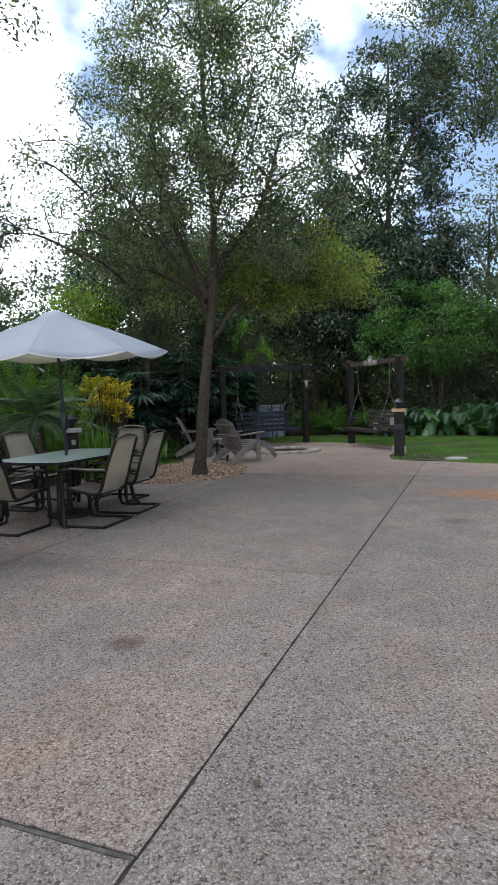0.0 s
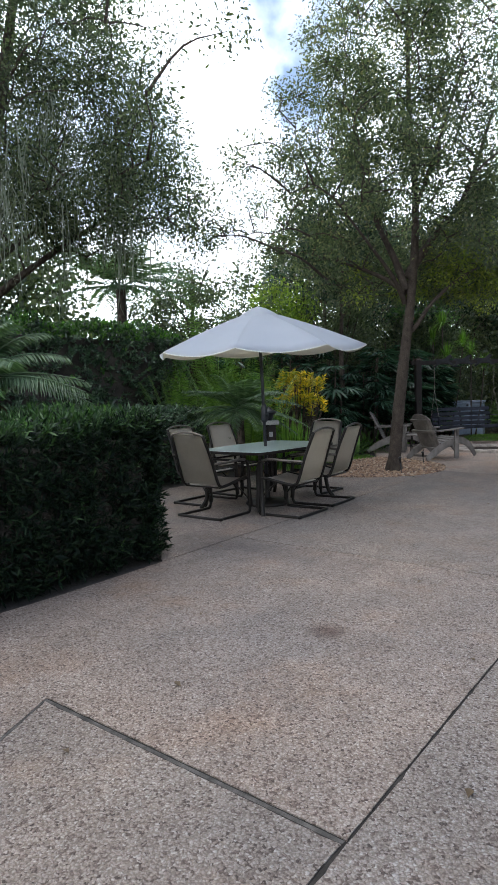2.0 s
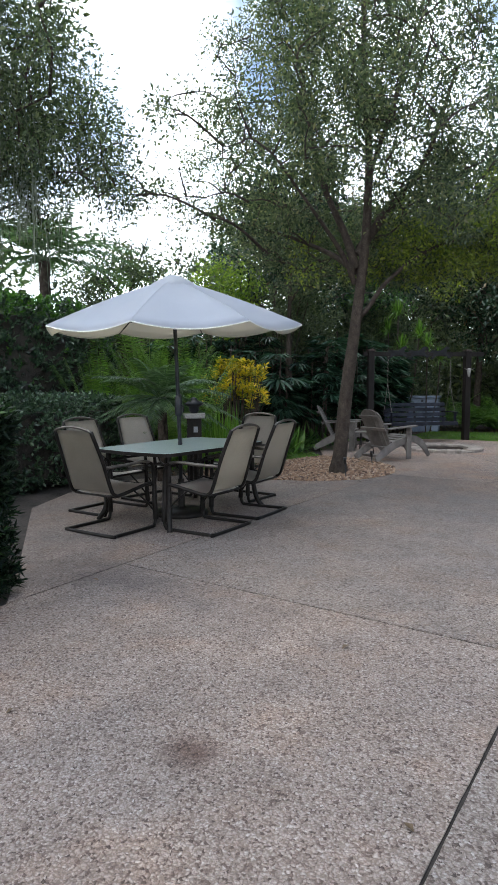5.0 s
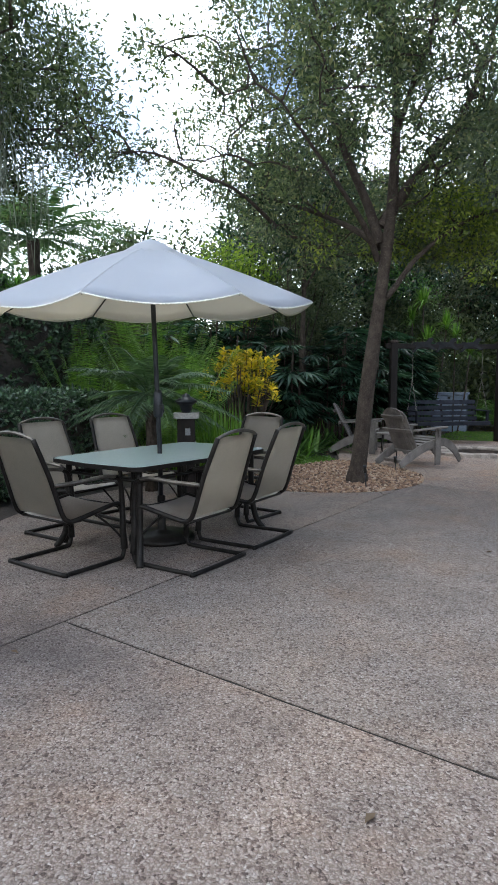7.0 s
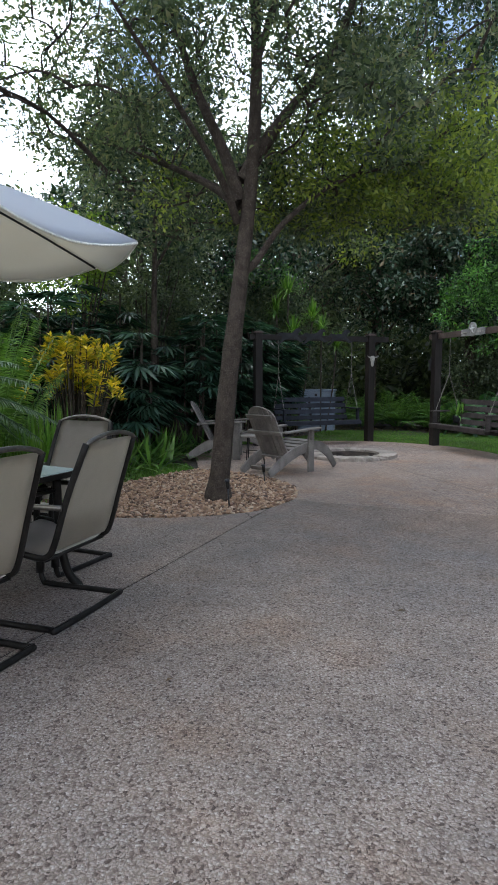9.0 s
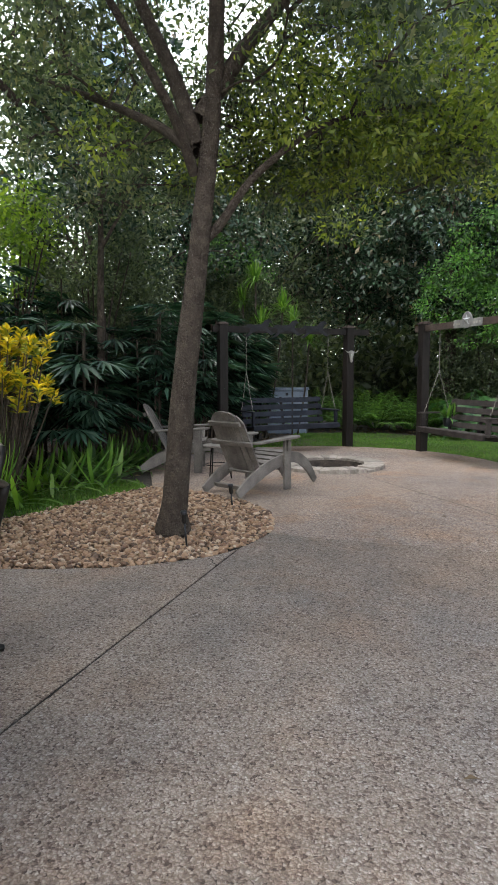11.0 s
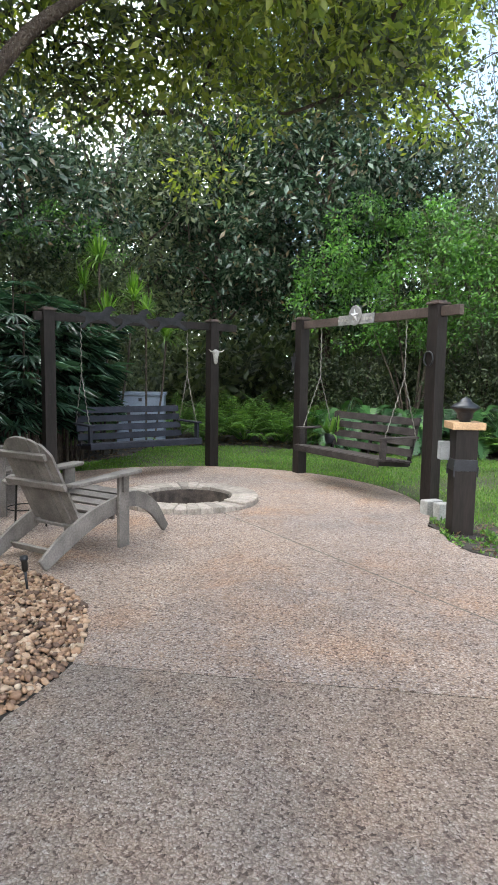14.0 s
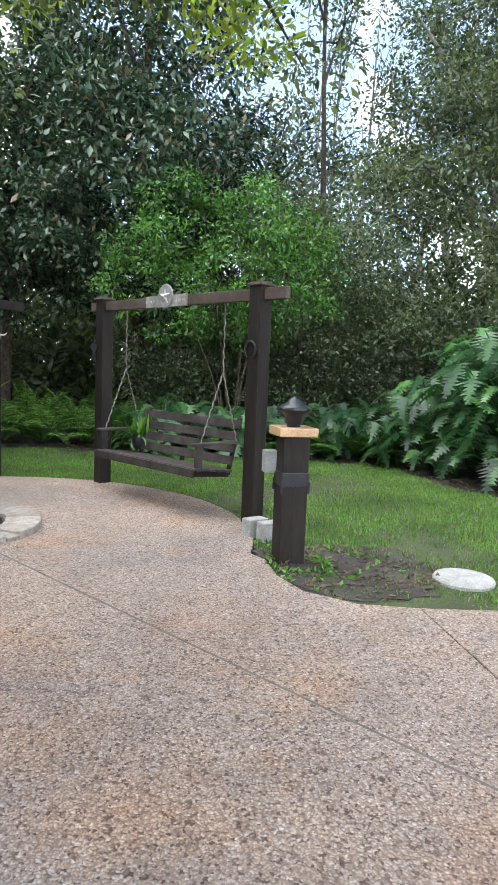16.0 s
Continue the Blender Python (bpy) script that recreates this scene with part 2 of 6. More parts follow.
M_METALART = plain("worn_steel_plate", (0.018, 0.018, 0.019), (0.045, 0.045, 0.048), 0.6, 0.3)
M_BONE = plain("cast_bone", (0.24, 0.225, 0.2), (0.38, 0.36, 0.325), 0.7)
M_STAR = plain("brushed_steel", (0.45, 0.45, 0.46), (0.62, 0.62, 0.63), 0.35, 0.8)
M_MOSS = plain("spanish_moss", (0.17, 0.2, 0.14), (0.3, 0.33, 0.25), 0.95)
for dull in (M_JOINT, M_POST, M_SWING_GREY, M_BEAM, M_BARK, M_BARK_OAK, M_METALART, M_SWING_BROWN):
    dull.node_tree.nodes["Principled BSDF"].inputs["Specular IOR Level"].default_value = 0.18


def mesh_cloth(name, lo, hi, through_col, amount):
    """Woven sling cloth that lets some light through."""
    m = plain(name, lo, hi, 0.65, scale=5, fine=420, relief=0.5, depth=0.002)
    nt = m.node_tree
    tr = nt.nodes.new("ShaderNodeBsdfTranslucent")
    tr.inputs["Color"].default_value = (*through_col, 1)
    mx = nt.nodes.new("ShaderNodeMixShader")
    mx.inputs["Fac"].default_value = amount
    nt.links.new(nt.nodes["Principled BSDF"].outputs["BSDF"], mx.inputs[1])
    nt.links.new(tr.outputs["BSDF"], mx.inputs[2])
    nt.links.new(mx.outputs["Shader"], nt.nodes["Material Output"].inputs["Surface"])
    return m


M_SLING = mesh_cloth("taupe_mesh_sling", (0.46, 0.43, 0.38), (0.57, 0.53, 0.475), (0.5, 0.45, 0.38), 0.35)
M_SLING_SEAT = mesh_cloth("pale_taupe_mesh_seat", (0.58, 0.545, 0.5), (0.7, 0.66, 0.61), (0.5, 0.45, 0.38), 0.15)

G_OAK = leaf_material("oak_leaf", [(0, (0.026, 0.041, 0.025)), (0.45, (0.066, 0.088, 0.052)), (0.85, (0.13, 0.152, 0.088)), (1, (0.21, 0.2, 0.115))], (1.7, 1.85, 0.95), 0.52)
# lit copy of the oak leaf: light through the spray is in its colour
G_OAK_LIT = leaf_material("oak_leaf_lit", [(0, (0.08, 0.115, 0.028)), (0.5, (0.14, 0.185, 0.042)), (1, (0.25, 0.275, 0.07))], (1.9, 2.0, 0.7), 0.58)
G_OAK_FAR = leaf_material("live_oak_leaf", [(0, (0.022, 0.036, 0.018)), (0.5, (0.062, 0.086, 0.042)), (1, (0.15, 0.17, 0.095))], (1.5, 1.7, 0.8), 0.38)
G_MAGNOLIA = leaf_material("magnolia_leaf", [(0, (0.014, 0.032, 0.019)), (0.55, (0.045, 0.08, 0.046)), (0.85, (0.1, 0.14, 0.09)), (0.93, (0.17, 0.2, 0.15)), (1, (0.2, 0.14, 0.075))], (1.2, 1.5, 0.7), 0.12, 0.27)
G_VIBURNUM = leaf_material("bright_shrub_leaf", [(0, (0.02, 0.06, 0.013)), (0.5, (0.062, 0.155, 0.03)), (1, (0.15, 0.29, 0.055))], (1.4, 1.7, 0.6), 0.35, 0.35)
# shaded and lit copies of one hedge leaf, for sides and top
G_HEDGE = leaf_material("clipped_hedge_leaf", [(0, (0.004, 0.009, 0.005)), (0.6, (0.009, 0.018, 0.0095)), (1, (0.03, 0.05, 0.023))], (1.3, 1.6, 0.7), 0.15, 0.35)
G_HEDGE_LIT = leaf_material("hedge_leaf_lit", [(0, (0.016, 0.036, 0.015)), (0.6, (0.04, 0.082, 0.03)), (1, (0.1, 0.17, 0.06))], (1.3, 1.6, 0.7), 0.3, 0.35)
G_GLOSSY = leaf_material("glossy_hedge_leaf", [(0, (0.014, 0.03, 0.016)), (0.6, (0.045, 0.085, 0.042)), (0.9, (0.1, 0.155, 0.085)), (1, (0.19, 0.24, 0.165))], (1.3, 1.6, 0.7), 0.15, 0.3)
G_BLUEPALM = leaf_material("grey_green_frond", [(0, (0.05, 0.1, 0.05)), (0.5, (0.1, 0.17, 0.09)), (1, (0.19, 0.27, 0.16))], (1.3, 1.5, 0.7), 0.3, 0.35)
G_LIME = leaf_material("lime_shrub_leaf", [(0, (0.07, 0.13, 0.015)), (0.5, (0.16, 0.25, 0.03)), (1, (0.3, 0.4, 0.06))], (1.5, 1.6, 0.5), 0.45, 0.4)
G_DARK = leaf_material("dark_fan_leaf", [(0, (0.02, 0.045, 0.032)), (0.6, (0.045, 0.09, 0.062)), (1, (0.09, 0.15, 0.105))], (1.2, 1.6, 0.8), 0.2, 0.26)
G_PALM = leaf_material("palm_frond", [(0, (0.06, 0.13, 0.03)), (0.5, (0.12, 0.22, 0.05)), (1, (0.2, 0.31, 0.09))], (1.4, 1.6, 0.6), 0.35, 0.38)
G_GRASSY = leaf_material("strap_leaf", [(0, (0.045, 0.11, 0.015)), (0.5, (0.11, 0.22, 0.03)), (1, (0.19, 0.31, 0.06))], (1.4, 1.6, 0.6), 0.4, 0.4)
G_CROTON = leaf_material("yellow_croton_leaf", [(0, (0.12, 0.2, 0.025)), (0.35, (0.36, 0.38, 0.03)), (0.6, (0.7, 0.58, 0.03)), (1, (0.85, 0.7, 0.05))], (1.4, 1.2, 0.5), 0.35, 0.35)
G_FERN = leaf_material("fern_frond", [(0, (0.032, 0.08, 0.018)), (0.5, (0.085, 0.18, 0.038)), (1, (0.18, 0.3, 0.07))], (1.4, 1.6, 0.6), 0.35, 0.42)
G_PHILO = leaf_material("split_leaf", [(0, (0.012, 0.042, 0.014)), (0.6, (0.038, 0.105, 0.032)), (1, (0.095, 0.2, 0.06))], (1.3, 1.6, 0.6), 0.28, 0.28)
G_LAWN = leaf_material("lawn_blade", [(0, (0.055, 0.12, 0.016)), (0.5, (0.09, 0.19, 0.024)), (0.9, (0.135, 0.25, 0.036)), (1, (0.22, 0.21, 0.08))], (1.4, 1.6, 0.6), 0.35, 0.45, 1.3)
G_DEAD = leaf_material("dry_leaf", [(0, (0.05, 0.035, 0.022)), (1, (0.16, 0.11, 0.06))], (1.2, 1.0, 0.7), 0.25, 0.6)
G_FIBRE = leaf_material("palm_boot_fibre", [(0, (0.12, 0.04, 0.015)), (1, (0.3, 0.11, 0.03))], (1.3, 1.0, 0.5), 0.2, 0.8)

for matt, share in ((G_HEDGE, 0.1), (G_HEDGE_LIT, 0.3), (M_BRONZE, 0.2)):
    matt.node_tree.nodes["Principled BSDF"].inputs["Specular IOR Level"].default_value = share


# ---- building helpers ----
rng = np.random.default_rng(7)


def np_object(name, V, F, mat, parent=None, smooth=False):
    """A mesh object from arrays of points and of faces with equal corner counts."""
    V, F = np.asarray(V, np.float32), np.asarray(F, np.int32)
    me = bpy.data.meshes.new(name)
    k = F.shape[1]
    me.vertices.add(len(V))
    me.vertices.foreach_set("co", V.ravel())
    me.loops.add(F.size)
    me.loops.foreach_set("vertex_index", F.ravel())
    me.polygons.add(len(F))
    me.polygons.foreach_set("loop_start", np.arange(0, F.size, k, dtype=np.int32))
    me.polygons.foreach_set("loop_total", np.full(len(F), k, np.int32))
    if smooth:
        me.polygons.foreach_set("use_smooth", np.ones(len(F), bool))
    me.update(calc_edges=True)
    me.materials.append(mat)
    ob = new(name, me)
    ob.parent = parent
    return ob


def part(name, bm, mat, parent=None, label="", smooth=False):
    me = bpy.data.meshes.new(name)
    bmesh.ops.recalc_face_normals(bm, faces=bm.faces)
    if smooth:
        for f in bm.faces:
            f.smooth = True
    bm.to_mesh(me)
    bm.free()
    me.materials.append(mat)
    ob = new(name, me)
    ob.parent = parent
    if label:
        ob["label"] = label
    return ob


def thing(name, m, label, category, group="", kind=""):
    ob = new(name)
    ob.matrix_world = m
    ob.empty_display_size = 0.1
    return tagged(ob, label, category, group, kind)


def box(bm, size, m=None, bevel=0.006):
    r = bmesh.ops.create_cube(bm, size=1.0)
    vs = r["verts"]
    bmesh.ops.scale(bm, vec=size, verts=vs)
    if bevel:
        es = list({e for v in vs for e in v.link_edges})
        rb = bmesh.ops.bevel(bm, geom=es, offset=min(bevel, min(size) * 0.3), segments=2, affect="EDGES", profile=0.6)
        vs = list({v for f in rb["faces"] for v in f.verts} | {v for v in vs if v.is_valid})
    if m is not None:
        bmesh.ops.transform(bm, matrix=m, verts=vs)
    return vs


def boxed(size, m=None, bevel=0.006):
    bm = bmesh.new()
    box(bm, size, m, bevel)
    return bm


def beam_between(bm, a, b, w, h, up=(0, 0, 1), bevel=0.005):
    """A squared bar from a to b, w wide across and h deep along up."""
    a, b = Vector(a), Vector(b)
    d = (b - a).normalized()
    side = d.cross(Vector(up)).normalized()
    top = side.cross(d)
    m = Matrix((side, d, top)).transposed().to_4x4()
    m.translation = (a + b) / 2
    return box(bm, (w, (b - a).length, h), m, bevel)


def tube_arrays(points, radii, sides=8):
    P = np.asarray(points, float)
    R = np.broadcast_to(np.asarray(radii, float), (len(P),))
    T = np.gradient(P, axis=0)
    T /= np.linalg.norm(T, axis=1, keepdims=True) + 1e-9
    ref = np.array([0.31, 0.17, 0.94]) if abs(T[0][2]) < 0.8 else np.array([0.95, 0.3, 0.05])
    A = np.cross(T, ref)
    A /= np.linalg.norm(A, axis=1, keepdims=True) + 1e-9
    B = np.cross(T, A)
    ang = np.linspace(0, 2 * np.pi, sides, endpoint=False)
    ring = A[:, None] * np.cos(ang)[None, :, None] + B[:, None] * np.sin(ang)[None, :, None]
    V = (P[:, None] + ring * R[:, None, None]).reshape(-1, 3)
    i = np.arange(len(P) - 1)[:, None] * sides
    j = np.arange(sides)[None]
    k = (j + 1) % sides
    F = np.stack([i + j, i + k, i + sides + k, i + sides + j], -1).reshape(-1, 4)
    return V, F


def joined(pieces):
    vs, fs, n = [], [], 0
    for V, F in pieces:
        vs.append(V)
        fs.append(np.asarray(F) + n)
        n += len(V)
    return np.concatenate(vs), np.concatenate(fs)


def smooth_path(points, n=16):
    """A rounded line through the points (Catmull-Rom)."""
    P = np.asarray(points, float)
    Q = np.vstack([2 * P[0] - P[1], P, 2 * P[-1] - P[-2]])
    out = []
    for a, b, c, d in zip(Q, Q[1:], Q[2:], Q[3:]):
        t = np.linspace(0, 1, n, endpoint=False)[:, None]
        out.append(0.5 * (2 * b + (c - a) * t + (2 * a - 5 * b + 4 * c - d) * t**2 + (3 * b - a - 3 * c + d) * t**3))
    return np.vstack(out + [P[-1:]])


def tube(name, points, radius, mat, parent=None, sides=8, caps=True, label=""):
    P = np.asarray(points, float)
    V, F = tube_arrays(P, radius, sides)
    bm = bmesh.new()
    vs = [bm.verts.new(v) for v in V]
    for f in F:
        bm.faces.new([vs[i] for i in f])
    if caps:
        bm.faces.new(vs[:sides])
        bm.faces.new(vs[-sides:])
    return part(name, bm, mat, parent, label, True)


def lathe(bm, profile, seg=20, m=None):
    """A turned body from (radius, height) steps."""
    rings = []
    for r, z in profile:
        rings.append([bm.verts.new((r * math.cos(a), r * math.sin(a), z)) for a in np.linspace(0, 2 * math.pi, seg, endpoint=False)])
    for p, q in zip(rings, rings[1:]):
        for i in range(seg):
            bm.faces.new((p[i], p[(i + 1) % seg], q[(i + 1) % seg], q[i]))
    bm.faces.new(rings[0])
    bm.faces.new(rings[-1])
    if m is not None:
        bmesh.ops.transform(bm, matrix=m, verts=[v for r in rings for v in r])


def unit(A):
    return A / (np.linalg.norm(A, axis=-1, keepdims=True) + 1e-9)


def leaves(P, D, N, length, width=0.45, fold=0.18, droop=0.0):
    """One folded leaf of two triangles at each point P, along D, with face normal near N. Returns arrays."""
    D = unit(D)
    S = unit(np.cross(D, N))
    U = np.cross(S, D)
    L = np.broadcast_to(np.asarray(length, float), (len(P),))[:, None]
    W = L * width
    mid = P + D * L * 0.5
    V = np.stack([P, mid + S * W * 0.5 + U * W * fold, P + D * L - U * L * droop, mid - S * W * 0.5 + U * W * fold], 1).reshape(-1, 3)
    b = np.arange(len(P))[:, None] * 4
    F = np.concatenate([b + [0, 1, 2], b + [0, 2, 3]], 0)
    return V, F


def rand_dirs(n):
    return unit(rng.normal(size=(n, 3)))


def puffs(centres, radii, per, length, spread=0.25, width=0.45, up=0.6, flat=0.75):
    """Leaves scattered in soft clumps."""
    n = len(centres) * per
    C = np.repeat(centres, per, 0)
    R = np.repeat(np.broadcast_to(np.asarray(radii, float), (len(centres),)), per)[:, None]
    off = rand_dirs(n) * rng.random((n, 1)) ** 0.45
    off[:, 2] *= flat
    P = C + off * R
    D = unit(off + rand_dirs(n) * 0.8 + [0, 0, -0.15])
    N = unit(rand_dirs(n) * 0.9 + [0, 0, up])
    L = length * (1 + spread * rng.normal(size=n)).clip(0.5, 1.7)
    return leaves(P, D, N, L, width)


def crown_points(n, centre, radii, shell=0.55, squash_low=1.0, lumps=0.28, seed_at=0.0):
    """Points in a lumpy ellipsoid, more of them towards its skin."""
    d = rand_dirs(n)
    r = shell + (1 - shell) * rng.random(n) ** 0.7
    bulge = np.array([noise.noise(Vector(v * 1.7) + Vector((seed_at, 3.1, 0))) for v in d])
    q = d * (r * (1 + lumps * 2 * bulge))[:, None]
    q[:, 2] = np.where(q[:, 2] < 0, q[:, 2] * squash_low, q[:, 2])
    return np.asarray(centre) + q * np.asarray(radii)


def branches(nodes, targets, r0=0.03, sides=5, sag=0.12):
    """Thin limbs from the nearest of the nodes to each target."""
    out = []
    N = np.asarray(nodes)
    T = np.asarray(targets)
    near = np.array([np.linalg.norm(N - t, axis=1).min() for t in T])
    for t in T[np.argsort(near)]:
        cost = np.linalg.norm(N - t, axis=1) + 1.2 * np.maximum(0, N[:, 2] - t[2])
        a = N[np.argmin(cost)]
        mid = (a + t) / 2 + [0, 0, sag * np.linalg.norm(t - a)] + rng.normal(size=3) * 0.06
        L = np.linalg.norm(t - a)
        rr = r0 * min(1.0, 0.22 + L / 2.5)
        N = np.vstack([N, [a * 0.5 + mid * 0.5, mid, mid * 0.5 + t * 0.5]])
        out.append(tube_arrays(smooth_path([a, mid, t], 3), np.linspace(rr, 0.004, 7), sides))
    return out


def poly_slab(name, outline, z0, z1, mat, parent=None, holes=(), label=""):
    """A flat slab with the given plan outline and holes."""
    from mathutils.geometry import tessellate_polygon
    loops = [list(outline)] + [list(h) for h in holes]
    flat = [[Vector((x, y, 0)) for x, y in lp] for lp in loops]
    tris = tessellate_polygon(flat)
    pts = [p for lp in loops for p in lp]
    bm = bmesh.new()
    top = [bm.verts.new((x, y, z1)) for x, y in pts]
    low = [bm.verts.new((x, y, z0)) for x, y in pts]
    for a, b, c in tris:
        bm.faces.new((top[a], top[b], top[c]))
    n = 0
    for lp in loops:
        k = len(lp)
        for i in range(k):
            a, b = n + i, n + (i + 1) % k
            bm.faces.new((top[a], top[b], low[b], low[a]))
        n += k
    ob = part(name, bm, mat, parent, label)
    return ob


def shrunk(pts, d):
    """The outline drawn in by d on every side (counter-clockwise outlines)."""
    P = np.asarray(pts, float)
    if sum(a[0] * b[1] - b[0] * a[1] for a, b in zip(P, np.roll(P, -1, 0))) < 0:
        P = P[::-1]
    e1 = unit(P - np.roll(P, 1, 0))
    e2 = unit(np.roll(P, -1, 0) - P)
    n1, n2 = np.stack([-e1[:, 1], e1[:, 0]], 1), np.stack([-e2[:, 1], e2[:, 0]], 1)
    n = unit(n1 + n2)
    k = d / np.maximum(0.4, (n * n1).sum(1))
    return (P + n * k[:, None]).tolist()


def ragged(pts, step=0.035, worn=0.0028):
    """The outline with long edges broken into short, chipped runs."""
    P = np.asarray(pts, float)
    if sum(a[0] * b[1] - b[0] * a[1] for a, b in zip(P, np.roll(P, -1, 0))) < 0:
        P = P[::-1]
    out = []
    for a, b in zip(P, np.roll(P, -1, 0)):
        d = b - a
        L = float(np.hypot(*d))
        out.append(tuple(a))
        if L < 0.2:
            continue
        n = np.array([-d[1], d[0]]) / L
        for t in np.arange(step, L - step / 2, step):
            p = a + d * t / L
            if p[1] > -1.0 and p[0] < 4:
                chip = 0.5 + 0.5 * noise.noise(Vector((p[0] * 9, p[1] * 9, 0.7))) + 2.2 * max(0.0, noise.noise(Vector((p[0] * 23, p[1] * 23, 4.1))) - 0.22)
                out.append(tuple(p + n * worn * chip * 2))
    return out


def arc(cx, cy, r, a0, a1, n):
    return [(cx + r * math.cos(radians(a)), cy + r * math.sin(radians(a))) for a in np.linspace(a0, a1, n)]


def inside(P, outline):
    x, y = P[:, 0], P[:, 1]
    c = np.zeros(len(P), bool)
    o = list(outline)
    for (x1, y1), (x2, y2) in zip(o, o[1:] + o[:1]):
        c ^= ((y1 > y) != (y2 > y)) & (x < (x2 - x1) * (y - y1) / (y2 - y1 + 1e-12) + x1)
    return c


# ---- plant kinds ----
def straps(P, az, length, rise, width, bend=1.0, seg=5):
    """Arching ribbon leaves from P. rise: how steeply each starts; returns quads."""
    n = len(P)
    t = np.linspace(0, 1, seg + 1)
    H = np.stack([np.cos(az), np.sin(az), np.zeros(n)], 1)
    L = np.broadcast_to(np.asarray(length, float), (n,))
    rise = np.broadcast_to(np.asarray(rise, float), (n,))
    out = np.sin(np.clip(t[None] * (math.pi / 2) * bend, 0, 2.4)) * np.cos(rise)[:, None] * L[:, None]
    hgt = (t[None] * np.sin(rise)[:, None] - 0.45 * bend * t[None] ** 2 * np.cos(rise)[:, None] * 1.4) * L[:, None]
    C = P[:, None] + H[:, None] * out[..., None] + np.array([0, 0, 1.0]) * hgt[..., None]
    S = np.stack([-np.sin(az), np.cos(az), np.zeros(n)], 1)
    w = width * np.array([0.6, 1, 1, 0.85, 0.55, 0.06][: seg + 1])
    V = np.stack([C + S[:, None] * w[None, :, None] / 2, C - S[:, None] * w[None, :, None] / 2], 2).reshape(n, -1, 3)
    b = (np.arange(n) * (seg + 1) * 2)[:, None]
    j = np.arange(seg)[None] * 2
    F = np.stack([b + j, b + j + 2, b + j + 3, b + j + 1], -1).reshape(-1, 4)
    return V.reshape(-1, 3), F


def frond(base, az, length, rise, arch, leaflets, lf_len, lf_width, taper=0.5, hang=0.25, sweep=0.6):
    """A feather leaf: its stalk's points, and leaflet arrays."""
    t = np.linspace(0, 1, 10)
    out = length * (t * math.cos(rise) + 0.12 * arch * t**2)
    up = length * (t * math.sin(rise) - 0.5 * arch * t**2)
    pts = np.asarray(base) + np.stack([out * math.cos(az), out * math.sin(az), up], 1)
    u = np.linspace(0.16, 1, leaflets)
    u = np.repeat(u, 2)
    side = np.tile([1.0, -1.0], leaflets)
    P = np.stack([np.interp(u, t, pts[:, i]) for i in range(3)], 1)
    T = unit(np.gradient(pts, axis=0))
    D0 = unit(np.stack([np.interp(u, t, T[:, i]) for i in range(3)], 1))
    S = np.array([-math.sin(az), math.cos(az), 0])
    D = unit(D0 * sweep + S[None] * side[:, None] - np.array([0, 0, hang]) + rng.normal(size=P.shape) * 0.07)
    N = unit(np.array([0, 0, 1.0]) + rng.normal(size=P.shape) * 0.12)
    L = lf_len * (1 - taper * np.abs(u - 0.4) / 0.6).clip(0.2, 1)
    return pts, leaves(P, D, N, L, lf_width, 0.1, 0.12)


def fans(P, A, length, blades=9, width=0.13, spread=1.25):
    """Fan leaves: blades radiating from P round the axis A."""
    n = len(P)
    A = unit(A)
    S = unit(np.cross(A, np.array([0.03, 0.02, 1.0])))
    ang = np.linspace(-spread, spread, blades)
    D = A[:, None] * np.cos(ang)[None, :, None] + S[:, None] * np.sin(ang)[None, :, None]
    D = D.reshape(-1, 3) + rng.normal(size=(n * blades, 3)) * 0.07 - [0, 0, 0.12]
    N = np.repeat(unit(np.cross(S, A)), blades, 0) + rng.normal(size=(n * blades, 3)) * 0.15
    L = np.repeat(np.broadcast_to(np.asarray(length, float), (n,)), blades) * np.tile(0.8 + 0.2 * np.cos(ang), n)
    return leaves(np.repeat(P, blades, 0), D, N, L, width, 0.15, 0.15)


def shrub(name, centre, radii, count, leaf, mat, label, category="shrub", per=90, puff=0.28, stems=6, width=0.45, up=0.6, shell=0.5, stem_mat=None, lit=None):
    """A leafy shrub on several stems."""
    cx, cy, cz = centre
    root = thing(name, pose(cx, cy, 0), label, category)
    C = crown_points(count, (0, 0, cz), radii, shell, 1.0, 0.25, cx)
    C[:, 2] = np.maximum(C[:, 2], 0.15)
    # light on the crown's top is put in by a brighter leaf material
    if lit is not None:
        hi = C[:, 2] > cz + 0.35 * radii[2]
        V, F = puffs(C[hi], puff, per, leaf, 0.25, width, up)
        np_object("top_foliage", V, F, lit, root)
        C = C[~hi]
    V, F = puffs(C, puff, per, leaf, 0.25, width, up)
    np_object("foliage", V, F, mat, root)
    pieces = []
    for i in range(stems):
        a = 2 * math.pi * i / stems + rng.random()
        top = C[rng.integers(len(C))]
        pieces.append(tube_arrays(smooth_path([(0.12 * math.cos(a), 0.12 * math.sin(a), -0.05), (top[0] * 0.35, top[1] * 0.35, top[2] * 0.5), top], 5), np.linspace(0.03, 0.008, 11), 6))
    V, F = joined(pieces)
    np_object("stem", V, F, stem_mat or M_BARK, root, True)["kind"] = "stuff"
    return root


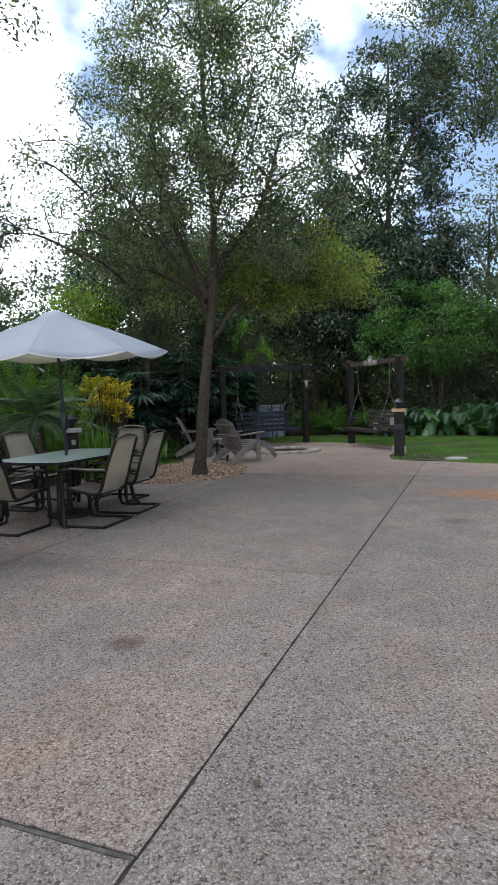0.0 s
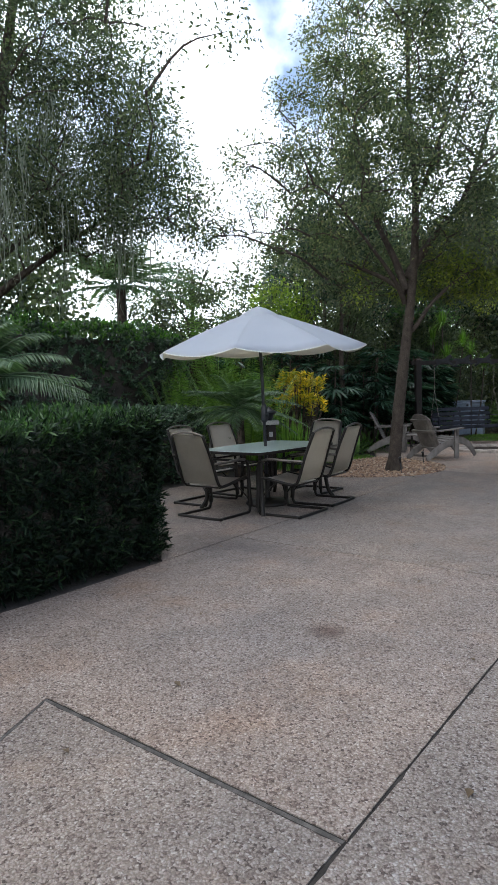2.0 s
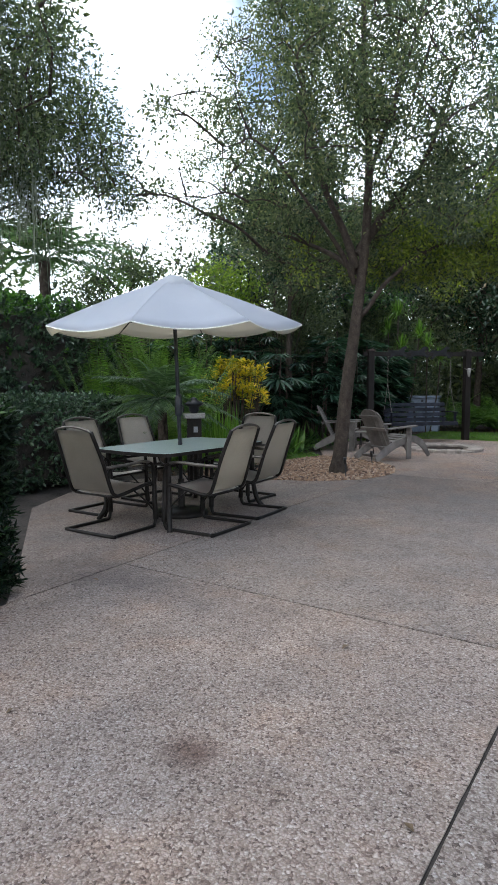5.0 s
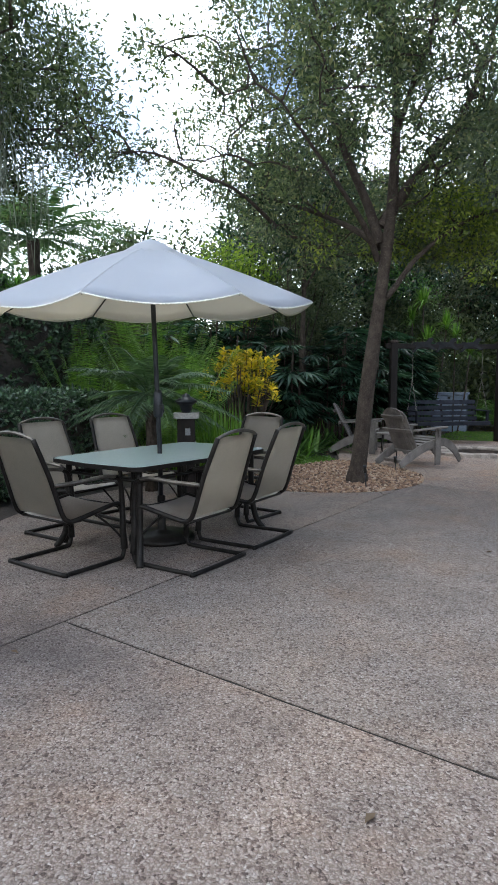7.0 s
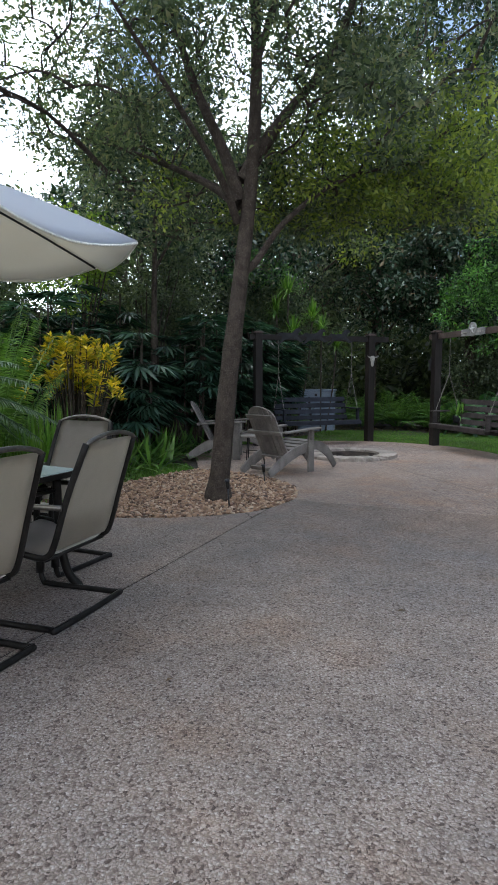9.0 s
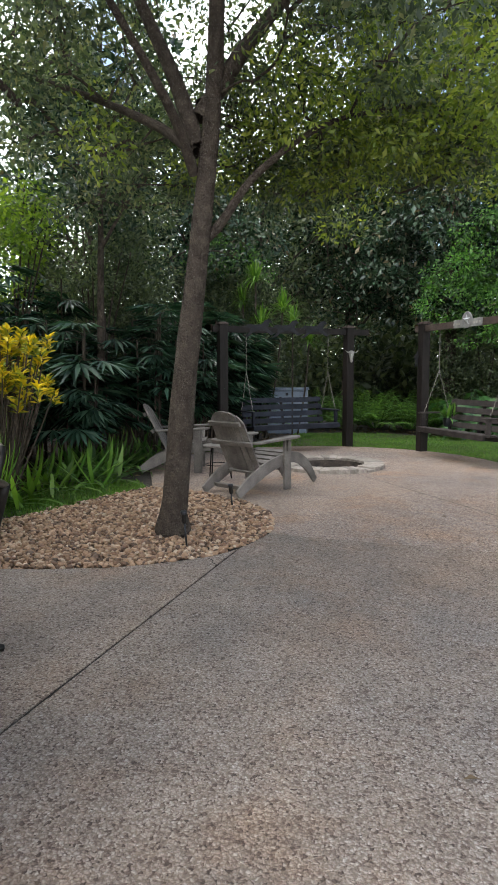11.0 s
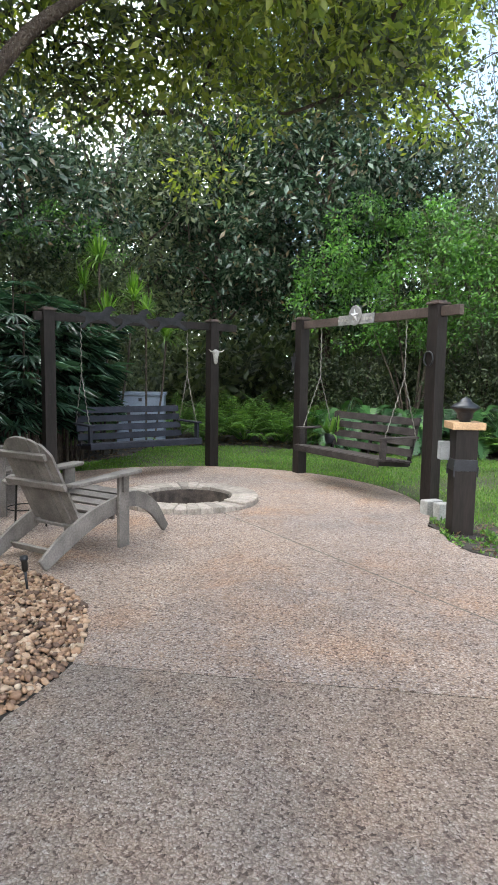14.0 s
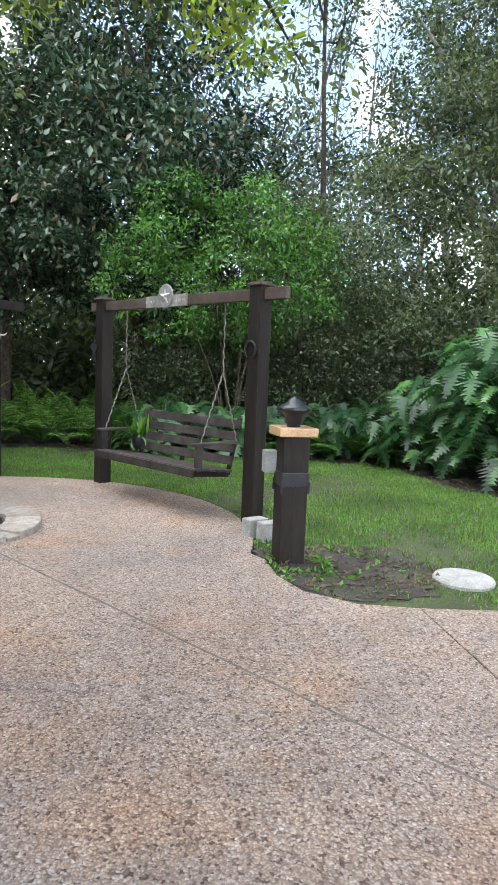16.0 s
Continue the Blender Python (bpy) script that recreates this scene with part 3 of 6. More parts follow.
def tree(name, at, limbs, crown, label, bark, leaf_mat, leaf, puffs_n, per, puff, lit=None, extra=None, flat=0.75, width=0.45, up=0.6):
    """A tree: limbs are (points, r at foot, r at tip); crown is an array of clump centres, all from its foot."""
    root = thing(name, pose(*at), label, "tree")
    pieces, nodes = [], []
    for pts, ra, rb in limbs:
        P = smooth_path(pts, 6)
        wob = np.array([noise.noise(Vector(p * 3.0)) for p in P])
        pieces.append(tube_arrays(P, np.linspace(ra, rb, len(P)) * (1 + 0.10 * wob), 12))
        nodes.extend(P[len(P) // 3:])
    pieces += branches(nodes, crown, 0.035)
    V, F = joined(pieces)
    np_object("trunk", V, F, bark, root, True)
    V, F = puffs(crown, puff * (0.8 + 0.5 * rng.random(len(crown))), per, leaf, 0.25, width, up, flat)
    np_object("crown", V, F, leaf_mat, root)
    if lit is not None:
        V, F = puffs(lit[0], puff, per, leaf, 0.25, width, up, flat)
        np_object("lit_leaves", V, F, lit[1], root)
    return root


# ---- ground and paving ----
PIT = (-4.44, 13.71)


def j1(y):
    return -0.70 - 0.037 * y


def j2(y):
    return -3.48 - 0.055 * y


hole = arc(*PIT, 0.47, 0, 360, 41)[:-1]
ground = poly_slab("ground", [(-400, -400), (400, -400), (400, 400), (-400, 400)], -0.5, -0.035, M_SOIL_AND_CORE, holes=[hole])
tagged(ground, "dark leaf-littered soil under the garden", "ground", kind="structure")

BED_RIGHT = [(-5.05, 8.46), (-4.60, 8.67), (-4.33, 8.89), (-4.10, 9.15), (-3.98, 9.50), (-3.94, 9.90), (-4.00, 10.20), (-4.16, 10.55), (-4.52, 10.95), (-5.20, 11.27), (-5.90, 11.38)]
BED = BED_RIGHT + [(-6.05, 10.9), (-6.15, 10.2), (-6.3, 9.4), (-6.5, 8.7), (-6.45, 8.1), (-5.8, 8.2)]
NECK = [(-1.93, 12.9), (-1.90, 12.55), (-1.78, 12.26), (-1.50, 12.04), (-1.15, 11.97)]
RIM = arc(-4.42, 13.66, 2.47, 216, -14, 46)
A_CUT = (-4.10, 13.37)
slabs = [
    ("S0", [(-2.33, -6), (-0.48, -6), (j1(1.42), 1.42), (-2.33, 1.40), (-2.13, 1.0), (-2.13, -6)][1:5] + [(-2.13, -6)], M_SLAB_COOL, 0.010),
    ("S1", [(j1(1.43), 1.43), (j1(4.4), 4.42), (j2(4.4), 4.39), (j2(3.4), 3.36), (-3.62, 2.4), (-3.62, -6), (-2.13, -6), (-2.13, 1.0), (-2.33, 1.41)], M_SLAB, 0.005),
    ("S2", [(-0.48, -6), (14, -6), (14, 10.3), (j1(10.0), 10.0), (j1(1.42), 1.42)], M_SLAB_COOL, 0.0015),
    ("S6", [(14, 10.3), (14, 11.0), (4, 11.3), (0.12, 11.68), (-0.68, 11.93), (j1(11.97), 11.97), (j1(10.0), 10.0)], M_SLAB_TAN, 0.002),
    ("S3", [(j1(4.4), 4.42), (j1(9.97), 10.0), (-2.0, 9.96), (-3.94, 9.9), (-3.98, 9.5), (j2(9.42), 9.42), (j2(4.4), 4.39)], M_SLAB_COOL, 0.006),
    ("S4", [(j2(3.4), 3.36), (j2(9.38), 9.38), (-4.10, 9.15), (-4.33, 8.89), (-4.60, 8.67), (-5.05, 8.46), (-5.8, 8.2), (-6.45, 8.1), (-6.70, 7.5), (-6.68, 6.3), (-6.15, 5.30), (-4.15, 3.76)], M_SLAB, 0.002),
]
loop_pit = arc(*PIT, 0.475, -48, -48 + 359.5, 40)[::-1]
slabs.append(("S5", [(-3.94, 9.9)] + BED_RIGHT[6:] + RIM + NECK + [(j1(11.97), 11.97), (j1(9.97), 10.0), (-1.169, 10.0)] + loop_pit + [(-1.173, 9.997), (-2.0, 9.96)], M_SLAB_TAN, 0.004))
patio = thing("pavement", pose(0, 0, 0), "exposed-aggregate concrete patio with dark joints and rusty stains", "pavement", kind="structure")
for key, outline, mat, gap in slabs:
    poly_slab("slab", ragged(shrunk(outline, gap)) if key != "S5" else shrunk(outline, gap), -0.12, 0.0, mat, patio)
under = poly_slab("joint_filler", [(-3.62, -6), (14, -6), (14, 11.0), (0.12, 11.66), (-1.5, 12.02), (-1.9, 12.5), (-1.95, 13.0), (-3.9, 12.9), (-4.1, 10.6), (-3.98, 10.0), (-4.05, 9.2), (-4.7, 8.6), (-5.8, 8.15), (-6.4, 8.0), (-6.6, 6.4), (-6.1, 5.35), (-4.1, 3.8), (-3.62, 3.3)], -0.034, -0.005, M_JOINT, patio)
bm = bmesh.new()
beam_between(bm, (-1.19, 10.02, -0.002), (-4.1, 13.34, -0.001), 0.014, 0.004, bevel=0)
part("tooled_joint", bm, plain("tan_joint", (0.10, 0.085, 0.07), (0.18, 0.155, 0.13), 0.9), patio)
# the tired expansion strip by the near slab
for a, b in (((j1(1.42) - 0.01, 1.424), (-2.33, 1.402)), ((-2.335, 1.405), (-2.132, 1.0)), ((-2.13, 1.0), (-2.13, -4))):
    bm = bmesh.new()
    beam_between(bm, (*a, -0.013), (*b, -0.013), 0.017, 0.02, bevel=0.003)
    part("expansion_strip", bm, plain("grey_strip", (0.03, 0.026, 0.023), (0.12, 0.108, 0.098), 0.9, scale=14, fine=160, relief=1.0, depth=0.006), patio)


# a hairline crack by the rock bed
crack = tube("crack", [(-4.10, 9.09, 0.0), (-4.05, 9.06, 0.0), (-4.03, 9.01, 0.0), (-3.985, 8.98, 0.0), (-3.965, 8.93, 0.0)], 0.0035, M_JOINT, patio, 5)

# small fallen leaves and twigs on the paving
def fallen(at, size, turn, name="fallen_leaf"):
    V, F = leaves(np.array([[0, 0, 0.0]]), np.array([[1.0, 0, 0.1]]), np.array([[0.1, 0.1, 1]]), size, 0.5, 0.3)
    ob = np_object(name, V, F, G_DEAD)
    ob.matrix_world = pose(at[0], at[1], 0.004, 0, 0, turn)
    return tagged(ob, "small brown curled leaf lying on the concrete", "leaf", "fallen leaves on the patio")


for k, (x, y) in enumerate([(-0.93, 2.93), (-1.67, 3.95), (-2.49, 9.95), (-1.76, 11.53), (-1.9, 1.85), (-2.5, 2.6), (-0.6, 4.2), (-3.55, 4.0), (-0.55, 1.9), (-1.9, 1.2), (-3.0, 6.0), (-2.3, 7.2), (-3.9, 4.9), (-2.7, 11.0), (-1.3, 6.6)]):
    fallen((x, y), 0.035 + 0.03 * rng.random(), rng.random() * 360)

# lawn
LAWN = [(-7.3, 14.3), (-6.3, 16.9), (-6.4, 18.3), (-4.6, 19.0), (-3.2, 18.5), (-0.4, 18.2), (0.3, 18.0), (0.65, 17.4), (0.8, 16.1), (1.2, 15.4), (3.0, 14.2), (14, 13.5), (14, 10.9), (0.12, 11.6), (-1.5, 11.9), (-1.9, 12.5), (-1.95, 13.2), (-2.4, 15.1), (-3.5, 15.6), (-4.8, 15.9), (-6.0, 15.4)]
lawn = poly_slab("lawn", LAWN, -0.1, -0.02, M_LAWN)
tagged(lawn, "short green lawn behind the fire pit patio", "lawn", kind="structure")
STRIP = [(-6.9, 9.6), (-6.15, 9.7), (-6.05, 10.6), (-5.95, 11.35), (-6.3, 11.7), (-6.9, 11.2)]


def grass(name, outline, n, h, label):
    lo, hi = np.min(outline, 0), np.max(outline, 0)
    P = lo + rng.random((n * 3, 2)) * (hi - lo)
    P = P[inside(P, outline)]
    away = np.array([((p - [-4.42, 13.66]) ** 2).sum() for p in P]) > 2.5**2
    thin = np.array([noise.noise(Vector((p[0] * 0.9, p[1] * 0.9, 0.3))) for p in P]) + 0.55 > rng.random(len(P)) * 0.6
    bare = np.hypot(P[:, 0] + 1.45, (P[:, 1] - 12.75) * 1.0) > 0.30 + 0.42 * rng.random(len(P)) ** 0.8
    cover_at = np.hypot(P[:, 0] + 0.63, P[:, 1] - 12.5) > 0.23
    P = P[away & thin & bare & cover_at][:n]
    k = len(P)
    V, F = straps(np.c_[P, np.full(k, -0.025)], rng.random(k) * 6.28, h * (0.6 + 0.7 * rng.random(k)), 0.8 + 0.6 * rng.random(k), 0.007, 0.8, 1)
    ob = np_object(name, V, F, G_LAWN)
    return tagged(ob, label, "grass", kind="stuff")


grass("grass", LAWN, 190000, 0.042, "short green mown grass blades")
grass("grass_strip", STRIP, 9000, 0.06, "bright green grass strip beside the river rocks")

# bare soil and weeds by the lamp post
wear = []
for a in np.linspace(0, 6.2832, 64)[:-1]:
    q = 0.6 + 0.16 * noise.noise(Vector((math.cos(a) * 2, math.sin(a) * 2, 1.0))) + 0.12 * noise.noise(Vector((math.cos(a) * 7, math.sin(a) * 7, 3.0)))
    wear.append((-1.42 + q * 1.2 * math.cos(a), 12.72 + q * math.sin(a)))
patch = poly_slab("bare_soil", wear, -0.05, -0.012, M_SOIL_AND_CORE)
tagged(patch, "bare dark soil worn into the lawn by the lamp post", "soil", kind="structure")
k = 420
a, q = rng.random(k) * 6.28, 0.6 * np.sqrt(rng.random(k))
P = np.c_[-1.42 + q * np.cos(a) * 1.2, 12.72 + q * np.sin(a), np.full(k, -0.008)]
P = P[inside(P[:, :2], LAWN)]
k = len(P)
V, F = leaves(P, np.c_[rng.normal(size=(k, 2)), rng.uniform(0.0, 0.3, k)], rand_dirs(k) * 0.4 + [0, 0, 1], 0.045 * (0.5 + rng.random(k)), 0.5, 0.2)
tagged(np_object("leaf_litter", V, F, G_DEAD), "dry leaf scraps on the bare soil", "leaf litter", kind="stuff")
k = 120
a, q = rng.random(k) * 6.28, 0.16 + 0.5 * rng.random(k) ** 1.5
P = np.c_[-1.72 + q * np.cos(a) * 1.1, 12.83 + q * np.sin(a), np.full(k, -0.02)]
P = P[inside(P[:, :2], LAWN)]
k = len(P)
V, F = leaves(np.repeat(P, 4, 0), np.c_[rng.normal(size=(4 * k, 2)), rng.uniform(0.2, 1.2, 4 * k)], rand_dirs(4 * k) + [0, 0, 1], 0.055, 0.5, 0.2)
tagged(np_object("weeds", V, F, G_FERN), "small weeds round the lamp post", "weeds", kind="stuff")

# ---- fire pit ----
pit = thing("fire_pit", pose(*PIT, 0), "round sunken fire pit ringed with buff paver bricks", "fire pit")
bm = bmesh.new()
lathe_ring = [(0.455, -0.30), (0.455, 0.02), (0.50, 0.02), (0.50, -0.30)]
for (r0, z0), (r1, z1) in zip(lathe_ring, lathe_ring[1:]):
    vs0 = [bm.verts.new((r0 * math.cos(a), r0 * math.sin(a), z0)) for a in np.linspace(0, 6.2832, 48, endpoint=False)]
    vs1 = [bm.verts.new((r1 * math.cos(a), r1 * math.sin(a), z1)) for a in np.linspace(0, 6.2832, 48, endpoint=False)]
    for i in range(48):
        bm.faces.new((vs0[i], vs0[(i + 1) % 48], vs1[(i + 1) % 48], vs1[i]))
part("liner", bm, M_SOOT, pit, "sooty inner wall")
bm = bmesh.new()
lathe(bm, [(0.455, -0.30), (0.45, -0.26), (0.2, -0.22), (0.02, -0.21)], 32)
part("ash_bed", bm, M_ASH, pit, "grey ash and char", True)
NB = 36
bm = bmesh.new()
da = 2 * math.pi / NB * 0.488
vs = []
for r, s in ((0.475, 1), (0.755, 1)):
    for a in (-da, da):
        for z in (-0.01, 0.055):
            vs.append(bm.verts.new((r * math.cos(a), r * math.sin(a), z)))
for q in ((0, 1, 3, 2), (4, 6, 7, 5), (0, 4, 5, 1), (2, 3, 7, 6), (1, 5, 7, 3), (0, 2, 6, 4)):
    bm.faces.new([vs[i] for i in q])
bmesh.ops.bevel(bm, geom=list(bm.edges), offset=0.007, segments=1, affect="EDGES")
first = part("brick", bm, M_PAVER, pit)
for i in range(1, NB):
    b = new("brick", first.data)
    b.parent = pit
    b.matrix_local = pose(0.004 * rng.normal(), 0.004 * rng.normal(), 0.003 * rng.normal(), 0.5 * rng.normal(), 0.5 * rng.normal(), 360 / NB * i)

# ---- river rock bed ----
bed = poly_slab("rock_bed_soil", shrunk(BED, 0.002), -0.08, -0.02, M_SOIL_AND_CORE)
tagged(bed, "soil of the planting bed under the young oak", "bed", kind="structure")
M_ROCK, nt, bs = material("river_rock")
oi = nt.nodes.new("ShaderNodeObjectInfo").outputs["Random"]
isl = nt.nodes.new("ShaderNodeNewGeometry").outputs["Random Per Island"]
add = nt.nodes.new("ShaderNodeMath")
add.operation = "ADD"
nt.links.new(oi, add.inputs[0])
nt.links.new(isl, add.inputs[1])
fr = nt.nodes.new("ShaderNodeMath")
fr.operation = "FRACT"
nt.links.new(add.outputs[0], fr.inputs[0])
tone = ramp_of(nt, fr.outputs[0], [(0, (0.075, 0.044, 0.03)), (0.3, (0.2, 0.112, 0.068)), (0.6, (0.31, 0.19, 0.115)), (0.85, (0.39, 0.265, 0.175)), (1, (0.46, 0.36, 0.27))])
sp = noise_tex(nt, coords(nt), 60, 3)
nt.links.new(mix_col(nt, 1.0, tone, ramp_of(nt, sp, [(0.3, (0.8,) * 3), (0.7, (1.15,) * 3)]), "MULTIPLY"), bs.inputs["Base Color"])
bs.inputs["Roughness"].default_value = 0.6
bump(nt, bs, sp, 0.3, 0.004)


def rock_arrays(k):
    """A rounded pebble of 36 triangles."""
    seg, rings = 6, 3
    V = [(0, 0, -1)] + [(math.sin(p) * math.cos(a), math.sin(p) * math.sin(a), -math.cos(p)) for p in np.linspace(0, math.pi, rings + 2)[1:-1] for a in np.linspace(0, 2 * math.pi, seg, endpoint=False)] + [(0, 0, 1)]
    V = np.array(V)
    V = V * (1 + 0.16 * rng.normal(size=(len(V), 1))).clip(0.7, 1.3)
    F = []
    for i in range(seg):
        F.append((0, 1 + (i + 1) % seg, 1 + i))
        for r in range(rings - 1):
            a, b = 1 + r * seg + i, 1 + r * seg + (i + 1) % seg
            F += [(a, b, b + seg), (a, b + seg, a + seg)]
        F.append((len(V) - 1, 1 + (rings - 1) * seg + i, 1 + (rings - 1) * seg + (i + 1) % seg))
    return V, np.array(F)


shapes = [rock_arrays(k) for k in range(8)]
cand = np.c_[rng.uniform(-6.5, -3.9, 70000), rng.uniform(8.1, 11.4, 70000)]
cand = cand[inside(cand, shrunk(BED, 0.006))]
cand = cand[np.hypot(cand[:, 0] + 4.67, cand[:, 1] - 9.61) > 0.14]
keep, cells = [], {}
for p in cand:
    c = (int(p[0] // 0.0225), int(p[1] // 0.0225))
    if all(np.hypot(*(p - q)) > 0.0185 for dx in (-1, 0, 1) for dy in (-1, 0, 1) for q in cells.get((c[0] + dx, c[1] + dy), ())):
        cells.setdefault(c, []).append(p)
        keep.append(p)
keep = np.array(keep)
order = np.argsort(np.hypot(keep[:, 0] + 4.1, keep[:, 1] - 8.9))
keep = keep[order]
rocks = thing("river_rocks", pose(0, 0, 0), "tan and brown river rocks covering the bed round the oak", "rocks", kind="structure")


def rock_pose(p):
    s = 0.0155 * (1 + 0.34 * rng.normal())
    s = min(max(s, 0.009), 0.03)
    return Matrix.LocRotScale((p[0], p[1], rng.uniform(-0.012, 0.014)), Euler(rng.uniform(-0.5, 0.5, 3) + [0, 0, rng.uniform(0, 6.28)]), (s * rng.uniform(0.9, 1.5), s, s * rng.uniform(0.55, 0.8)))


rock_meshes = []
for V, F in shapes:
    ob = np_object("rock", V, F, M_ROCK, rocks, True)
    rock_meshes.append(ob)
for i, p in enumerate(keep[:300]):
    src = rock_meshes[i % 8]
    ob = src if i < 8 else new("rock", src.data)
    ob.parent = rocks
    ob.matrix_local = rock_pose(p)
pieces = []
for i, p in enumerate(keep[300:]):
    V, F = shapes[i % 8]
    m = np.array(rock_pose(p))
    pieces.append((V @ m[:3, :3].T + m[:3, 3], F))
V, F = joined(pieces)
rest = np_object("rocks", V, F, M_ROCK, rocks, True)
rest["kind"] = "stuff"


# ---- swing frames ----
POST_H = 2.1


def swing_frame(name, a, b, left, right, label, mat_beam):
    a, b = Vector((*a, 0)), Vector((*b, 0))
    d = (b - a).normalized()
    rz = math.degrees(math.atan2(d.y, d.x))
    root = thing(name, pose(a.x, a.y, 0, 0, 0, rz), label, "swing frame", "swing frames round the fire pit")
    L = (b - a).length
    for x in (0, L):
        p = part("post", boxed((0.14, 0.14, POST_H + 0.05), pose(x, 0, POST_H / 2 - 0.055), 0.008), M_POST, root)
        bm = bmesh.new()
        box(bm, (0.175, 0.175, 0.022), pose(0, 0, 0.011), 0.005)
        box(bm, (0.12, 0.12, 0.02), pose(0, 0, 0.03), 0.008)
        cap = part("post_cap", bm, M_BEAM, p)
        cap.location = (x, 0, POST_H - 0.03)
    part("beam", boxed((L - 0.14, 0.06, 0.10), pose(L / 2, 0, POST_H - 0.10), 0.006), mat_beam, root)
    part("beam_end", boxed((left, 0.06, 0.10), pose(-0.07 - left / 2, 0, POST_H - 0.10), 0.006), mat_beam, root)
    part("beam_end", boxed((right, 0.06, 0.10), pose(L + 0.07 + right / 2, 0, POST_H - 0.10), 0.006), mat_beam, root)
    return root, L, rz


def hanging_bench(name, frame_a, frame_b, mat, seat_z, lean, label, front=1):
    """A slatted bench hung by chains from the middle of a beam; it faces local -y."""
    a, b = Vector((*frame_a, 0)), Vector((*frame_b, 0))
    c = (a + b) / 2
    d = b - a
    root = thing(name, pose(c.x, c.y, 0, 0, 0, math.degrees(math.atan2(d.y, d.x))), label, "porch swing", "porch swings")
    W = 1.6
    z = seat_z
    for i in range(5):
        y = -0.30 + i * 0.098
        part("seat_slat", boxed((W, 0.085, 0.022), pose(0, y, z + 0.012 - 0.012 * i), 0.004), mat, root)
    part("front_rail", boxed((W, 0.03, 0.075), pose(0, -0.352, z - 0.02), 0.005), mat, root)
    for i in range(4):
        k = 0.055 + i * 0.115
        part("back_slat", boxed((W - 0.06, 0.022, 0.085), pose(0, 0.145 + k * 0.28, z + k + 0.0, -15), 0.004), mat, root)
    for x in (-W / 2 + 0.09, 0, W / 2 - 0.09):
        bm = bmesh.new()
        beam_between(bm, (x, -0.33, z - 0.03), (x, 0.16, z - 0.075), 0.04, 0.06)
        part("seat_bearer", bm, M_POST, root)
        bm = bmesh.new()
        beam_between(bm, (x, 0.16, z - 0.09), (x, 0.30, z + 0.45), 0.04, 0.03, (0, 1, 0))
        part("back_stay", bm, M_POST, root)
    for s in (-1, 1):
        x = s * (W / 2 - 0.03)
        part("arm", boxed((0.085, 0.56, 0.024), pose(x, -0.06, z + 0.235), 0.006), mat, root)
        part("arm_post", boxed((0.035, 0.075, 0.24), pose(x, -0.27, z + 0.105), 0.004), mat, root)
        ring = (x, 0.0, 1.32)
        for foot in ((x, -0.26, z + 0.22), (x, 0.22, z + 0.2)):
            P = np.linspace(ring, foot, 34)
            P[:, 0] += 0.007 * np.cos(np.arange(34) * 1.6)
            tube("chain", P, 0.006, M_CHAIN, root, 5)
        P = np.linspace((x, 0, POST_H - 0.13), ring, 26)
        P[:, 0] += 0.007 * np.cos(np.arange(26) * 1.6)
        tube("chain", P, 0.006, M_CHAIN, root, 5)
    return root


PA, PB, PC, PD = (-6.43, 14.52), (-4.77, 16.22), (-3.45, 15.89), (-1.91, 14.03)
frame_1, L1, _ = swing_frame("swing_frame", PA, PB, 0.1, 0.33, "dark-stained timber swing frame with cut-metal figures on its beam", M_POST)
frame_2, L2, _ = swing_frame("swing_frame", PC, PD, 0.16, 0.24, "dark-stained timber swing frame with a star plaque on its beam", M_BEAM)
hanging_bench("porch_swing", PA, PB, M_SWING_GREY, 0.43, 0, "dark blue-grey slatted porch swing hanging from chains")
hanging_bench("porch_swing", PC, PD, M_SWING_BROWN, 0.43, 0, "weathered brown slatted porch swing hanging from chains")


def outline_plate(name, pts, th, m, mat, label, category):
    """A flat cut plate standing in local x and z."""
    bm = bmesh.new()
    f = bm.faces.new([bm.verts.new((x, 0, z)) for x, z in pts])
    r = bmesh.ops.extrude_face_region(bm, geom=[f])
    bmesh.ops.translate(bm, vec=(0, th, 0), verts=[v for v in r["geom"] if isinstance(v, bmesh.types.BMVert)])
    ob = part(name, bm, mat)
    ob.matrix_world = m
    return tagged(ob, label, category)


def in_frame(fr, x, y, z, rz=0):
    return fr.matrix_basis @ pose(x, y, z, 0, 0, rz)


# cut-metal running animals on the far beam
GALLOP = [(-0.24, 0.03), (-0.16, 0.10), (-0.05, 0.09), (0.05, 0.10), (0.10, 0.16), (0.17, 0.18), (0.22, 0.13), (0.17, 0.12), (0.14, 0.04), (0.22, -0.02), (0.27, -0.03), (0.2, -0.06), (0.1, 0.0), (0.0, 0.01), (-0.08, -0.02), (-0.16, -0.09), (-0.22, -0.09), (-0.14, -0.02), (-0.13, 0.04), (-0.2, 0.05)]
for x in (0.62, 1.12, 1.66):
    outline_plate("metal_cutout", [(1.15 * a, 1.1 * b) for a, b in GALLOP], 0.006, in_frame(frame_1, x, -0.043, POST_H - 0.12), M_METALART, "dark cut-steel running animal on the swing beam", "wall art")
